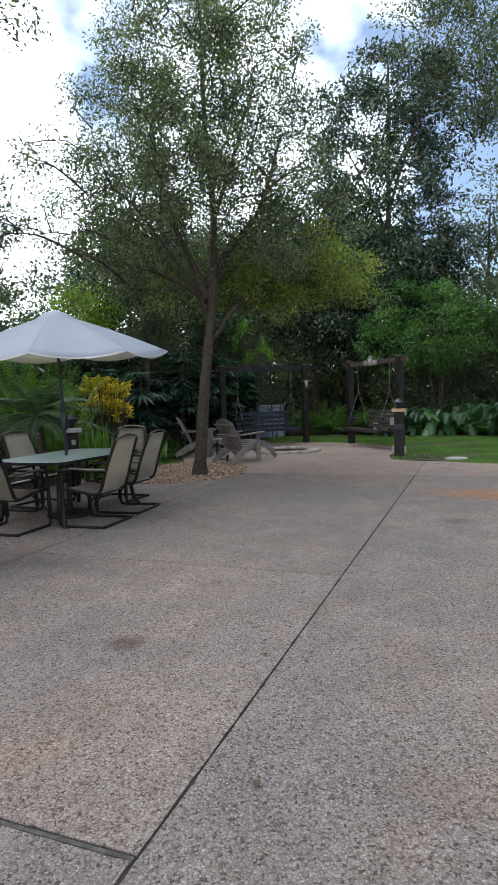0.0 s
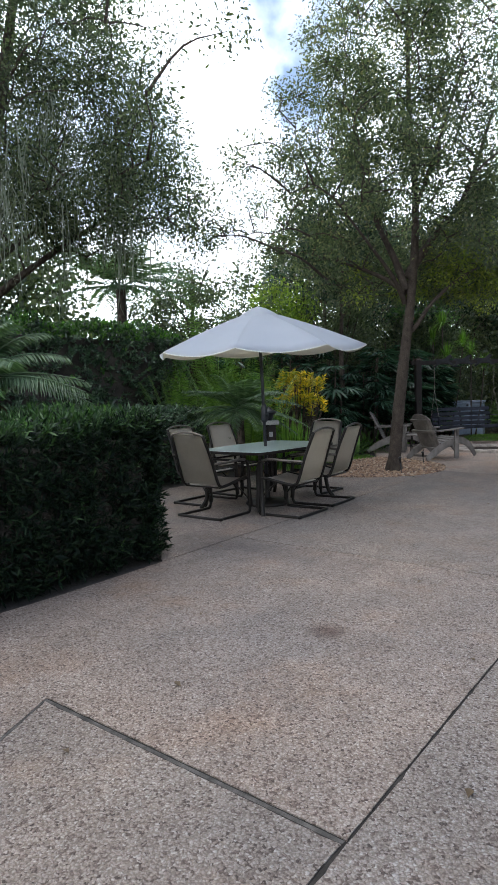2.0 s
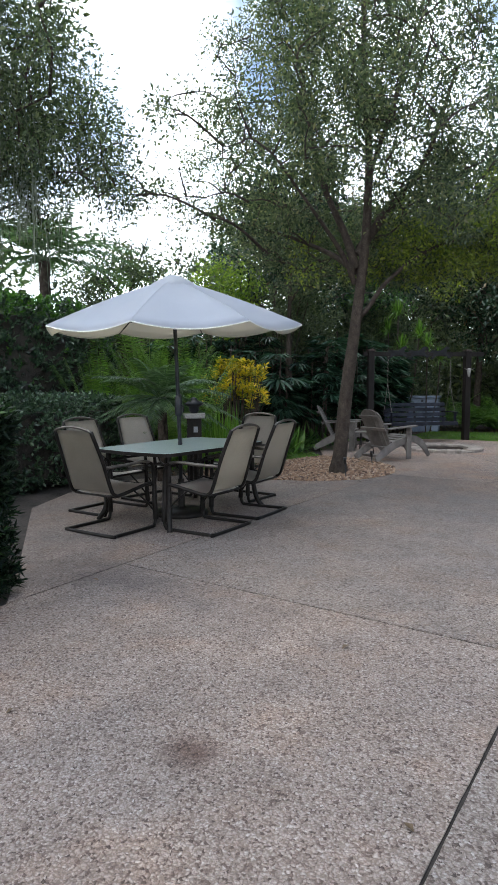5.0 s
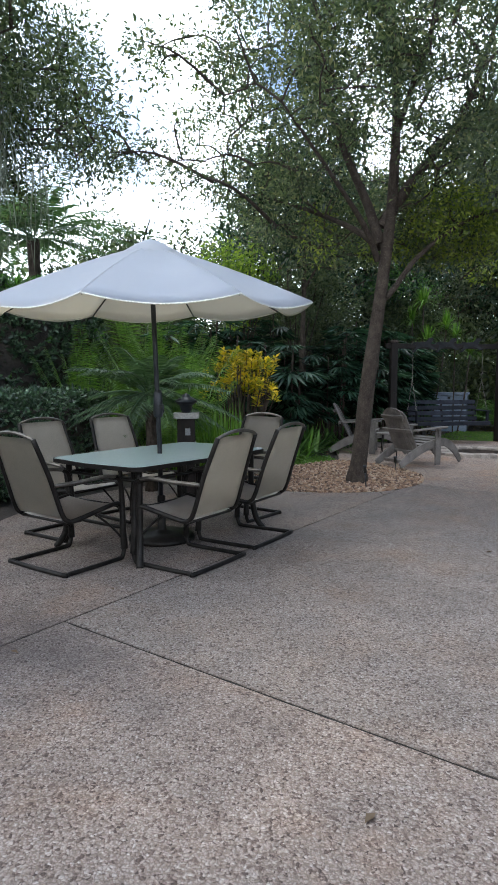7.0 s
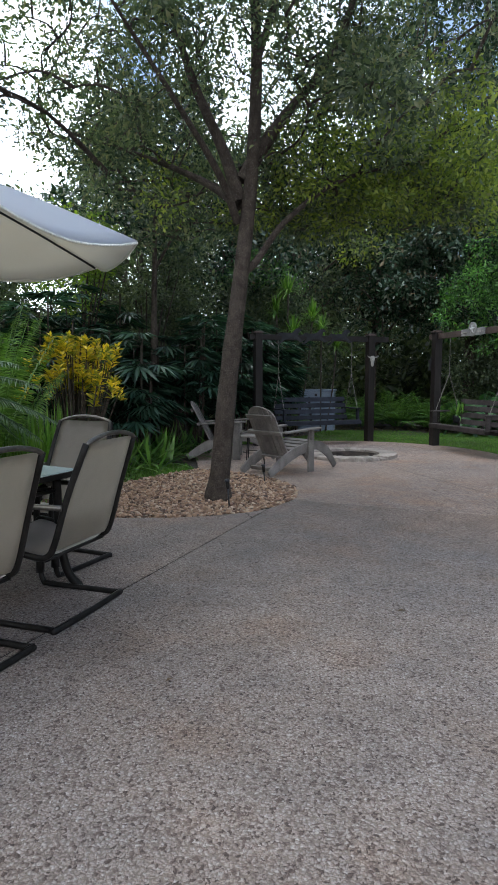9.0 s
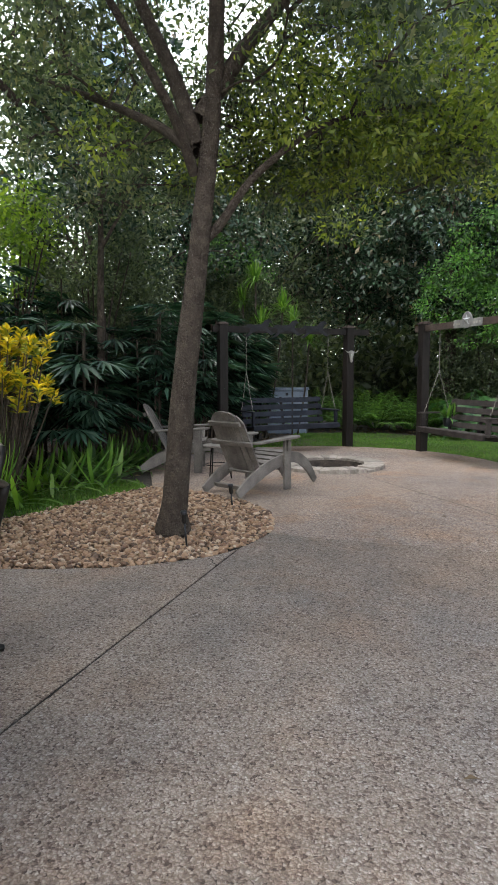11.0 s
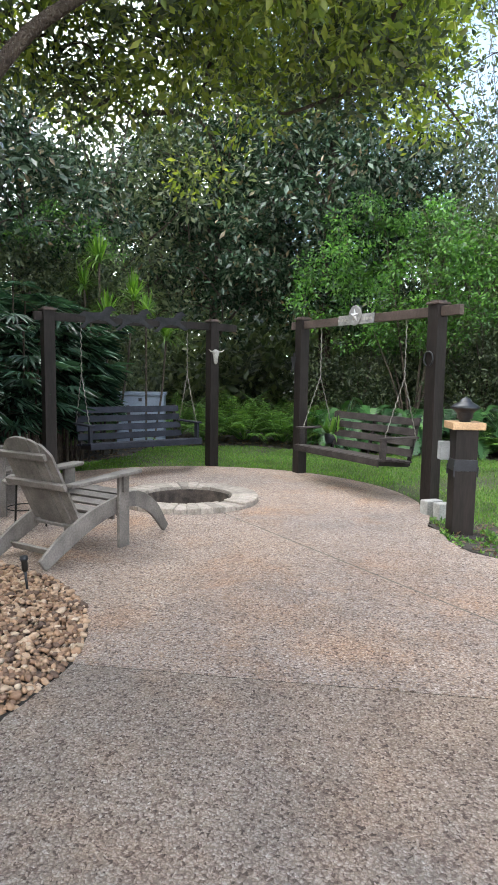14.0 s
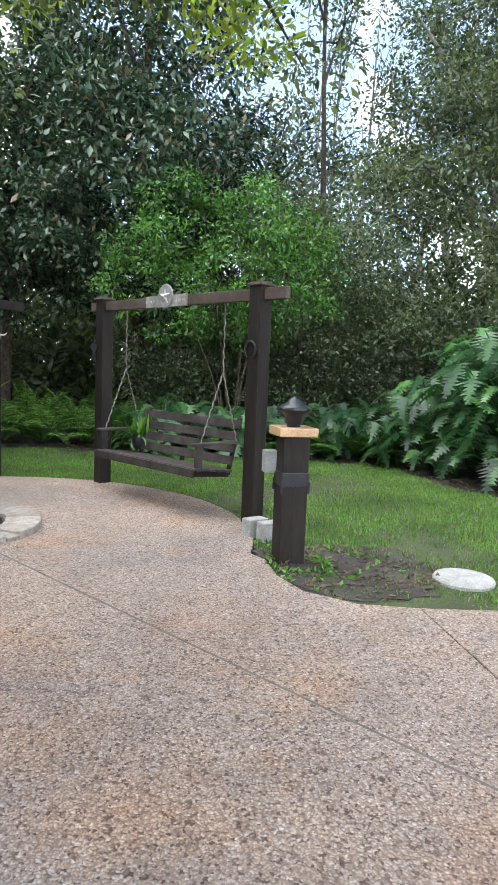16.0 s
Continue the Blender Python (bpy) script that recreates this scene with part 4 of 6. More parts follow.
# plaque with star on the near beam
sign = thing("star_plaque", in_frame(frame_2, L2 * 0.485, -0.046, POST_H - 0.10), "weathered grey plaque board with a raised steel star", "plaque")
part("board", boxed((0.64, 0.022, 0.115), pose(0, 0, 0), 0.004), M_SIGN, sign)
bm = bmesh.new()
lathe(bm, [(0.001, -0.008), (0.115, -0.008), (0.12, 0.0), (0.11, 0.008), (0.001, 0.01)], 28, pose(0, -0.012, 0.045, 90))
part("disc", bm, M_SIGN, sign)
bm = bmesh.new()
mid = bm.verts.new((0, -0.046, 0.045))
ringv = [bm.verts.new(((0.085 if i % 2 == 0 else 0.034) * math.sin(math.pi * i / 5), -0.022, 0.045 + (0.085 if i % 2 == 0 else 0.034) * math.cos(math.pi * i / 5))) for i in range(10)]
for i in range(10):
    bm.faces.new((mid, ringv[i], ringv[(i + 1) % 10]))
bm.faces.new(ringv)
part("star", bm, M_STAR, sign, "bright steel star")
for k, x in enumerate((-0.3, -0.24, -0.18, 0.16, 0.22, 0.28)):
    part("mark", boxed((0.04, 0.004, 0.03), pose(x, -0.0125, 0.0), 0), M_BONE, sign)
# horseshoe and rider figure on the near posts
shoe = tube("horseshoe", [(0.06 * math.sin(a), 0, 0.075 * math.cos(a)) for a in np.linspace(0.45, 2 * math.pi - 0.45, 20)], 0.011, M_METALART, sides=6)
shoe.matrix_world = in_frame(frame_2, L2 - 0.02, -0.082, 1.52, 0) @ pose(0, 0, 0, 0, 180, 0)
tagged(shoe, "rusty iron horseshoe nailed to the swing post", "horseshoe")
RIDER = [(-0.05, -0.14), (-0.02, -0.02), (-0.07, 0.02), (-0.05, 0.07), (-0.01, 0.06), (0.0, 0.11), (0.05, 0.12), (0.03, 0.06), (0.07, 0.05), (0.05, 0.0), (0.03, -0.02), (0.04, -0.14), (0.02, -0.14), (0.0, -0.04), (-0.03, -0.15)]
outline_plate("metal_figure", RIDER, 0.006, in_frame(frame_2, -0.09, -0.079, 1.52), M_METALART, "small black cut-steel western ornament on the swing post", "wall art")
# cast skull with horns on the far post
skull = thing("skull_ornament", in_frame(frame_1, L1, -0.075, 1.62), "pale cast cattle skull ornament with short horns", "ornament")
bm = bmesh.new()
lathe(bm, [(0.012, -0.15), (0.03, -0.13), (0.04, -0.05), (0.055, 0.0), (0.05, 0.04), (0.02, 0.06)], 12, Matrix.Diagonal((1, 0.5, 1, 1)) @ pose(0, -0.03, 0))
part("skull", bm, M_BONE, skull, smooth=True)
for s in (-1, 1):
    tube("horn", smooth_path([(s * 0.03, -0.02, 0.03), (s * 0.09, -0.03, 0.03), (s * 0.13, -0.03, 0.06)], 5), np.linspace(0.014, 0.004, 11), M_BONE, skull, 7)

# an added, unseen plain wall behind the starting point closes the place and cuts light
wall = part("wall_unseen", boxed((22, 0.25, 3.2), pose(2, -6.3, 1.55), 0), plain("beige_stucco", (0.42, 0.38, 0.32), (0.55, 0.5, 0.43), 0.9, scale=3, fine=80, relief=0.5))
tagged(wall, "plain beige stucco wall added unseen behind the patio", "wall", kind="structure")


# ---- dining set ----
def sling_chair(m, first=None):
    """Cantilever patio chair on a floor loop; it faces local +y."""
    if first is not None:
        return copy_thing(first, m)
    root = thing("patio_chair", m, "dark bronze cantilever patio chair with taupe mesh sling", "chair", "chairs round the patio table")
    tube("floor_loop", smooth_path([(-0.30, 0.27, 0.10), (-0.30, 0.25, 0.03), (-0.30, 0.19, 0.014), (-0.30, -0.23, 0.014), (-0.27, -0.28, 0.014), (0.27, -0.28, 0.014), (0.30, -0.23, 0.014), (0.30, 0.19, 0.014), (0.30, 0.25, 0.03), (0.30, 0.27, 0.10)], 4), 0.017, M_BRONZE, root, 8)
    for s in (-1, 1):
        tube("upright", smooth_path([(s * 0.30, 0.27, 0.08), (s * 0.295, 0.262, 0.25), (s * 0.285, 0.27, 0.42), (s * 0.29, 0.25, 0.58), (s * 0.29, 0.19, 0.625)], 5), np.linspace(0.027, 0.015, 21), M_BRONZE, root, 8)
        tube("arm", smooth_path([(s * 0.29, 0.20, 0.625), (s * 0.305, 0.08, 0.64), (s * 0.30, -0.12, 0.63), (s * 0.272, -0.315, 0.625)], 5), 0.015, M_RAIL, root, 8)
        tube("side_frame", smooth_path([(s * 0.275, 0.26, 0.405), (s * 0.27, 0.20, 0.42), (s * 0.265, -0.12, 0.365), (s * 0.262, -0.21, 0.37), (s * 0.26, -0.258, 0.44), (s * 0.25, -0.335, 0.68), (s * 0.228, -0.435, 0.94)], 6), 0.017, M_BRONZE, root, 8)
        tube("brace", smooth_path([(s * 0.29, 0.255, 0.16), (s * 0.27, 0.16, 0.27), (s * 0.255, 0.02, 0.385)], 4), 0.009, M_BRONZE, root, 6)
    tube("top_rail", smooth_path([(-0.228, -0.435, 0.935), (-0.18, -0.443, 0.955), (-0.07, -0.448, 0.975), (0.07, -0.448, 0.975), (0.18, -0.443, 0.955), (0.228, -0.435, 0.935)], 5), 0.012, M_RAIL, root, 8)
    tube("cross_bar", [(-0.27, 0.25, 0.40), (0.27, 0.25, 0.40)], 0.012, M_BRONZE, root, 8)
    tube("cross_bar", [(-0.26, -0.2, 0.35), (0.26, -0.2, 0.35)], 0.010, M_BRONZE, root, 8)

    def sling(name, prof, mat, sag):
        bm = bmesh.new()
        rows = []
        for y, z in prof:
            rows.append([bm.verts.new((x, y, z - sag * (1 - (x / 0.26) ** 2))) for x in np.linspace(-1, 1, 9) * (0.255 - 0.045 * max(0.0, z - 0.55) / 0.4)])
        for p, q in zip(rows, rows[1:]):
            for i in range(8):
                bm.faces.new((p[i], p[i + 1], q[i + 1], q[i]))
        bmesh.ops.solidify(bm, geom=list(bm.faces), thickness=0.004)
        part(name, bm, mat, root, smooth=True)
    sling("seat", smooth_path([(0.24, 0.412), (0.19, 0.42), (-0.12, 0.368), (-0.2, 0.37)], 4)[:, :2], M_SLING_SEAT, 0.015)
    sling("backrest", smooth_path([(-0.225, 0.385), (-0.258, 0.45), (-0.335, 0.68), (-0.433, 0.945)], 5)[:, :2], M_SLING, 0.0)
    return root


chair_a = sling_chair(pose(-4.67, 5.13, 0, 0, 0, 2))
for x, y, r in ((-3.98, 5.68, 94), (-4.07, 6.47, 96), (-4.66, 7.12, 181), (-5.36, 5.72, -88), (-5.42, 6.52, -93)):
    sling_chair(pose(x, y, 0, 0, 0, r), chair_a)

M_GLASS_TOP, nt, bs = material("frosted_glass_top")
fine = noise_tex(nt, coords(nt), 240, 2)
nt.links.new(ramp_of(nt, fine, [(0.3, (0.42, 0.52, 0.52)), (0.7, (0.5, 0.6, 0.6))]), bs.inputs["Base Color"])
bs.inputs["Roughness"].default_value = 0.16
bump(nt, bs, fine, 0.06, 0.001)
table = thing("patio_table", pose(-4.60, 6.06, 0, 0, 0, 0), "patio table with frosted glass top and dark bronze frame", "table")


def bowed(hx, hy, bx, by, corner, n=7):
    """A rectangle with bowed sides and rounded corners."""
    out = []
    for sx, sy, a0 in ((1, 1, 0), (-1, 1, 90), (-1, -1, 180), (1, -1, 270)):
        for a in np.linspace(a0, a0 + 90, n):
            x, y = sx * (hx - corner) + corner * math.cos(radians(a)), sy * (hy - corner) + corner * math.sin(radians(a))
            out.append((x, y))
        if a0 in (0, 180):
            out.append((0, sy * (hy + by)))
        else:
            out.append((sx * (hx + bx), 0))
    return out


poly_slab("glass_top", bowed(0.485, 0.77, 0.035, 0.04, 0.09), 0.711, 0.719, M_GLASS_TOP, table, [arc(0.01, -0.05, 0.026, 0, 340, 14)])
poly_slab("rim", bowed(0.5, 0.785, 0.035, 0.04, 0.1), 0.685, 0.716, M_BRONZE, table, [bowed(0.482, 0.767, 0.035, 0.04, 0.09)[::-1]])
for sx in (-1, 1):
    for sy in (-1, 1):
        tube("leg", smooth_path([(sx * 0.40, sy * 0.66, 0.69), (sx * 0.405, sy * 0.665, 0.35), (sx * 0.43, sy * 0.69, 0.12), (sx * 0.475, sy * 0.735, 0.015), (sx * 0.485, sy * 0.745, 0.0)], 5), 0.026, M_BRONZE, table, 10)
    tube("rail", [(sx * 0.40, -0.66, 0.60), (sx * 0.40, 0.66, 0.60)], 0.012, M_BRONZE, table, 8)
for sy in (-1, 1):
    tube("rail", [(-0.40, sy * 0.66, 0.60), (0.40, sy * 0.66, 0.60)], 0.012, M_BRONZE, table, 8)
for y in (-0.3, -0.05, 0.25):
    tube("rail", [(-0.41, y + 0.04, 0.675), (0.41, y + 0.04, 0.675)], 0.010, M_BRONZE, table, 8)

# umbrella
M_FABRIC, nt, bs = material("sky_tinted_cream_cloth")
weave = noise_tex(nt, coords(nt), 260, 2)
patchy = noise_tex(nt, coords(nt), 3.0, 4)
# the sky's blue on the pale cloth is put into its face colour
nt.links.new(mix_col(nt, 1.0, ramp_of(nt, patchy, [(0.3, (0.45, 0.51, 0.64)), (0.7, (0.52, 0.58, 0.71))]), ramp_of(nt, weave, [(0.3, (0.93,) * 3), (0.7, (1.04,) * 3)]), "MULTIPLY"), bs.inputs["Base Color"])
bs.inputs["Roughness"].default_value = 0.8
bump(nt, bs, weave, 0.2, 0.002)
trn = nt.nodes.new("ShaderNodeBsdfTranslucent")
trn.inputs["Color"].default_value = (0.9, 0.82, 0.66, 1)
mxs = nt.nodes.new("ShaderNodeMixShader")
mxs.inputs["Fac"].default_value = 0.55
nt.links.new(bs.outputs["BSDF"], mxs.inputs[1])
nt.links.new(trn.outputs["BSDF"], mxs.inputs[2])
nt.links.new(mxs.outputs["Shader"], nt.nodes["Material Output"].inputs["Surface"])

UR, UTOP = 1.275, 2.37
umb = thing("patio_umbrella", pose(-4.585, 6.0, 0), "open cream market umbrella on a dark pole through the table", "umbrella")
SHIFT = np.array([0.02, -0.10, 0.0])


def canopy_point(r, a, ribs=8, r_max=UR):
    """Point of the cloth at radius share r and angle a; ribs carry it, the cloth dips between."""
    k = (a / (2 * math.pi / ribs)) % 1.0
    th = (k - 0.5) * 2 * math.pi / ribs
    edge = math.cos(math.pi / ribs) / math.cos(th)
    u = 1 - abs(2 * k - 1)
    hang = math.sin(math.pi * k) ** 0.8
    scallop = edge * (1 - 0.02 * u * r**3)
    R = r_max * r * scallop
    z = -0.47 * (0.6 * r + 0.4 * r**1.5) - 0.065 * hang * r * (0.45 + 0.55 * r)
    x, y = R * math.cos(a), R * math.sin(a)
    return np.array([x, y, UTOP + z + 0.035 * (0.73 * x + 0.68 * y) - 0.028 * (0.74 * x - 0.67 * y)]) + SHIFT


A0 = radians(27)
bm = bmesh.new()
NR, NA = 9, 64
grid = []
for i in range(NR + 1):
    r = 0.05 + 0.95 * i / NR
    grid.append([bm.verts.new(canopy_point(r, 2 * math.pi * j / NA) - SHIFT) for j in range(NA)])
for p, q in zip(grid, grid[1:]):
    for j in range(NA):
        bm.faces.new((p[j], p[(j + 1) % NA], q[(j + 1) % NA], q[j]))
bmesh.ops.transform(bm, matrix=Matrix.Translation(SHIFT) @ Matrix.Rotation(A0, 4, "Z"), verts=list(bm.verts))
bmesh.ops.solidify(bm, geom=list(bm.faces), thickness=0.003)
canopy = part("canopy", bm, M_FABRIC, umb, smooth=True)


def turned(p):
    return np.array(Matrix.Translation(SHIFT) @ Matrix.Rotation(A0, 4, "Z") @ Vector(p - SHIFT))


bm = bmesh.new()
rows = []
for r, dz in ((0.0, 0.05), (0.08, 0.045), (0.16, 0.02), (0.185, 0.0)):
    rows.append([bm.verts.new(np.array(canopy_point(max(r, 0.012), 2 * math.pi * j / 32)) + [0, 0, dz]) for j in range(32)])
for p, q in zip(rows, rows[1:]):
    for j in range(32):
        bm.faces.new((p[j], p[(j + 1) % 32], q[(j + 1) % 32], q[j]))
part("vent_cap", bm, M_FABRIC, canopy, smooth=True)
M_TRIM = plain("white_piping", (0.72, 0.70, 0.62), (0.82, 0.80, 0.72), 0.7)
tube("piping", [turned(canopy_point(1.0, 2 * math.pi * j / NA)) + [0, 0, -0.004] for j in range(NA + 1)], 0.0065, M_TRIM, canopy, 6)
for j in range(8):
    a = 2 * math.pi * j / 8
    rib = [turned(canopy_point(r, a)) + [0, 0, -0.018] for r in np.linspace(0.05, 0.985, 9)]
    rb = tube("rib", rib, 0.007, M_BLACK, umb, 6)
    tube("strut", [SHIFT * 0.8 + [0, 0, 1.93], rib[4]], 0.005, M_BLACK, rb, 6)
    tube("seam", [turned(canopy_point(r, a)) + [0, 0, 0.004] for r in np.linspace(0.1, 1.0, 9)], 0.003, M_FABRIC, canopy, 5)
tube("pole", [(0, 0, 0.05), (0.0, -0.01, 0.75), (0.01, -0.05, 1.5), tuple(SHIFT + [0, 0, UTOP])], 0.020, M_BLACK, umb, 12)
bm = bmesh.new()
lathe(bm, [(0.034, 1.02), (0.04, 1.05), (0.036, 1.2), (0.028, 1.24)], 14, pose(0.004, -0.025, 0))
crank = part("crank_box", bm, M_BLACK, umb, smooth=True)
tube("crank_handle", [(0.03, -0.03, 1.12), (0.085, -0.05, 1.12), (0.09, -0.05, 1.06)], 0.008, M_BLACK, crank, 8)
bm = bmesh.new()
lathe(bm, [(0.03, 1.93), (0.042, 1.94), (0.042, 1.97), (0.03, 1.98)], 14, pose(*(SHIFT * 0.8)))
part("hub", bm, M_BLACK, umb, smooth=True)
bm = bmesh.new()
lathe(bm, [(0.27, 0.0), (0.275, 0.02), (0.26, 0.045), (0.12, 0.06), (0.045, 0.075), (0.035, 0.09), (0.033, 0.36), (0.028, 0.37)], 28)
part("base", bm, M_BRONZE, umb, "dark cast base disc", True)


# ---- lamp posts ----
def lamp_post(at, h, rz, mat_cap, label, plate=True):
    root = thing("lamp_post", pose(at[0], at[1], 0, 0, 0, rz), label, "lamp post", "lamp posts in the garden")
    bm = bmesh.new()
    box(bm, (0.19, 0.19, h + 0.03), pose(0, 0, h / 2 - 0.015), 0.006)
    part("post", bm, M_POST, root)
    bm = bmesh.new()
    box(bm, (0.20, 0.20, 0.10), pose(0, 0, h * 0.66), 0.004)
    for s in range(4):
        box(bm, (0.014, 0.014, 0.09), pose(0.1 * (1 if s % 2 else -1), 0.1 * (1 if s > 1 else -1), h * 0.6), 0.004)
    part("collar", bm, M_BLACK, root, "charred-looking dark collar band")
    part("cap", boxed((0.28, 0.28, 0.062), pose(0, 0, h + 0.031), 0.008), mat_cap, root)
    bm = bmesh.new()
    z = h + 0.062
    lathe(bm, [(0.05, z), (0.05, z + 0.02), (0.065, z + 0.03), (0.068, z + 0.075), (0.085, z + 0.09), (0.12, z + 0.115), (0.125, z + 0.125), (0.10, z + 0.145), (0.065, z + 0.165), (0.05, z + 0.175), (0.04, z + 0.195), (0.015, z + 0.205), (0.004, z + 0.215)], 24)
    lamp = part("lantern", bm, M_BLACK, root, "black tiered garden lantern", True)
    if plate:
        part("label_plate", boxed((0.055, 0.006, 0.075), pose(0.02, -0.098, h * 0.84), 0.002), M_GREYBOX, root, "pale switch plate")
    return root


lamp_post((-1.77, 12.93), 0.90, 8, M_CEDAR, "dark timber lamp post with raw cedar cap and black lantern", False)
lamp_post((-5.62, 7.42), 0.90, 40, M_STONE_BLOCK, "dark timber lamp post with pale cap and black lantern", True)
ob = part("outlet_box", boxed((0.10, 0.09, 0.16), None, 0.008), M_GREYBOX)
ob.matrix_world = pose(-1.915, 13.02, 0.70, 0, 0, 8)
tagged(ob, "grey weatherproof outlet box fixed to the lamp post", "outlet box")
for x, y, r in ((-1.93, 13.62, 30), (-1.82, 13.50, 24)):
    ob = part("concrete_block", boxed((0.19, 0.12, 0.17), None, 0.012), M_STONE_BLOCK)
    ob.matrix_world = pose(x, y, 0.05, 0, 0, r)
    tagged(ob, "small pale concrete block at the patio edge", "block", "blocks by the lamp post")
bm = bmesh.new()
lathe(bm, [(0.205, -0.03), (0.205, 0.0), (0.195, 0.012), (0.02, 0.016)], 32)
ob = part("utility_cover", bm, M_STONE_BLOCK, smooth=False)
ob.matrix_world = pose(-0.63, 12.50, 0)
tagged(ob, "round pale utility cover set in the grass", "utility cover")


# ---- adirondack chairs ----
def curved_board(bm, pts, width, th):
    """A board of given width whose face follows pts in the y-z plane; it is th thick in x."""
    P = smooth_path([(0, *p) for p in pts], 5)
    T = unit(np.gradient(P, axis=0))
    Nn = np.stack([np.zeros(len(P)), -T[:, 2], T[:, 1]], 1)
    w = np.interp(np.linspace(0, 1, len(P)), np.linspace(0, 1, len(width)), width)
    rows = []
    for p, n, k in zip(P, Nn, w):
        a, b = p + n * k / 2, p - n * k / 2
        rows.append([bm.verts.new((sx, q[1], q[2])) for q in (a, b) for sx in (-th / 2, th / 2)])
    for r, s in zip(rows, rows[1:]):
        for i, j in ((0, 1), (1, 3), (3, 2), (2, 0)):
            bm.faces.new((r[i], r[j], s[j], s[i]))
    bm.faces.new((rows[0][0], rows[0][2], rows[0][3], rows[0][1]))
    bm.faces.new((rows[-1][0], rows[-1][1], rows[-1][3], rows[-1][2]))


def adirondack(m, first=None):
    """Low slatted chair facing local +y; its foot rests curve forward to the ground."""
    if first is not None:
        return copy_thing(first, m)
    root = thing("adirondack_chair", m, "weathered grey-brown wooden adirondack chair with a rounded back", "chair", "adirondack chairs by the fire pit")
    for s in (-1, 1):
        bm = bmesh.new()
        curved_board(bm, [(-0.62, 0.03), (-0.42, 0.15), (-0.15, 0.27), (0.16, 0.345)], (0.09, 0.13, 0.13, 0.12), 0.026)
        ob = part("side_rail", bm, M_ADIR, root)
        ob.location = (s * 0.255, 0, 0)
        bm = bmesh.new()
        curved_board(bm, [(0.16, 0.33), (0.36, 0.335), (0.56, 0.23), (0.735, 0.02)], (0.11, 0.125, 0.115, 0.07), 0.026)
        ob = part("front_rail", bm, M_ADIR, root)
        ob.location = (s * 0.225, 0, 0)
        part("front_leg", boxed((0.028, 0.11, 0.56), pose(s * 0.29, 0.14, 0.28), 0.004), M_ADIR, root)
        bm = bmesh.new()
        pts = [(-0.42, 0.03), (-0.38, 0.05), (-0.1, 0.06), (0.15, 0.078), (0.26, 0.07), (0.30, 0.03), (0.30, -0.03), (0.26, -0.06), (0.1, -0.06), (-0.2, -0.045), (-0.42, -0.04)]
        f = bm.faces.new([bm.verts.new((x * 1.0 * s, y, 0)) for y, x in pts])
        r = bmesh.ops.extrude_face_region(bm, geom=[f])
        bmesh.ops.translate(bm, vec=(0, 0, 0.024), verts=[v for v in r["geom"] if isinstance(v, bmesh.types.BMVert)])
        bmesh.ops.recalc_face_normals(bm, faces=bm.faces)
        bmesh.ops.bevel(bm, geom=list(bm.edges), offset=0.005, segments=1, affect="EDGES")
        ob = part("arm", bm, M_ADIR, root)
        ob.matrix_local = pose(s * 0.31, 0, 0.56, 2.5)
        part("arm_bracket", boxed((0.022, 0.06, 0.12), pose(s * 0.315, 0.14, 0.49), 0.004), M_ADIR, root)
    for i in range(6):
        y = 0.20 - i * 0.085
        part("seat_slat", boxed((0.50, 0.076, 0.020), pose(0, y, 0.405 - 0.027 * i - 0.002 * i * i, 16), 0.004), M_ADIR, root)
    part("stretcher", boxed((0.48, 0.022, 0.055), pose(0, -0.46, 0.075, 30), 0.004), M_ADIR, root)
    part("stretcher", boxed((0.48, 0.022, 0.07), pose(0, 0.09, 0.25), 0.004), M_ADIR, root)
    # back of vertical slats with an arched top
    n = 6
    for i in range(n):
        x = (i - (n - 1) / 2) * 0.082
        bm = bmesh.new()
        cols = []
        for e in np.linspace(x - 0.0385, x + 0.0385, 4):
            top = 0.50 + 0.235 * math.sqrt(max(0.0, 1 - (e / 0.262) ** 2))
            cols.append([bm.verts.new((e, sy * 0.009, z)) for z in (0.0, top) for sy in (-1, 1)])
        for p, q in zip(cols, cols[1:]):
            for i, j in ((0, 1), (1, 3), (3, 2), (2, 0)):
                bm.faces.new((p[i], p[j], q[j], q[i]))
        for c in (cols[0], cols[-1]):
            bm.faces.new((c[0], c[1], c[3], c[2]))
        ob = part("back_slat", bm, M_ADIR, root)
        ob.matrix_local = pose(0, -0.26, 0.235, 27) @ pose(0, 0.018 * (x / 0.2) ** 2, 0)
    for z, w in ((0.36, 0.60), (0.60, 0.46)):
        ob = part("back_rail", boxed((w, 0.028, 0.05), None, 0.005), M_ADIR, root)
        ob.matrix_local = pose(0, -0.26, 0.235, 27) @ pose(0, -0.026, z)
    return root


adir = adirondack(pose(-4.75, 11.79, 0, 0, 0, -21))
adirondack(pose(-6.12, 12.72, 0, 0, 0, -68), adir)
side = thing("side_table", pose(-5.45, 12.18, 0), "small round metal side table with thin legs", "table")
bm = bmesh.new()
lathe(bm, [(0.17, 0.40), (0.18, 0.405), (0.18, 0.42), (0.17, 0.425)], 24)
part("tabletop", bm, M_ADIR, side)
for k in range(3):
    a = radians(30 + 120 * k)
    tube("leg", [(0.13 * math.cos(a), 0.13 * math.sin(a), 0.40), (0.17 * math.cos(a), 0.17 * math.sin(a), 0.0)], 0.009, M_BRONZE, side, 8)
tube("ring", [(0.15 * math.cos(a), 0.15 * math.sin(a), 0.18) for a in np.linspace(0, 6.2832, 25)], 0.005, M_BRONZE, side, 6, False)


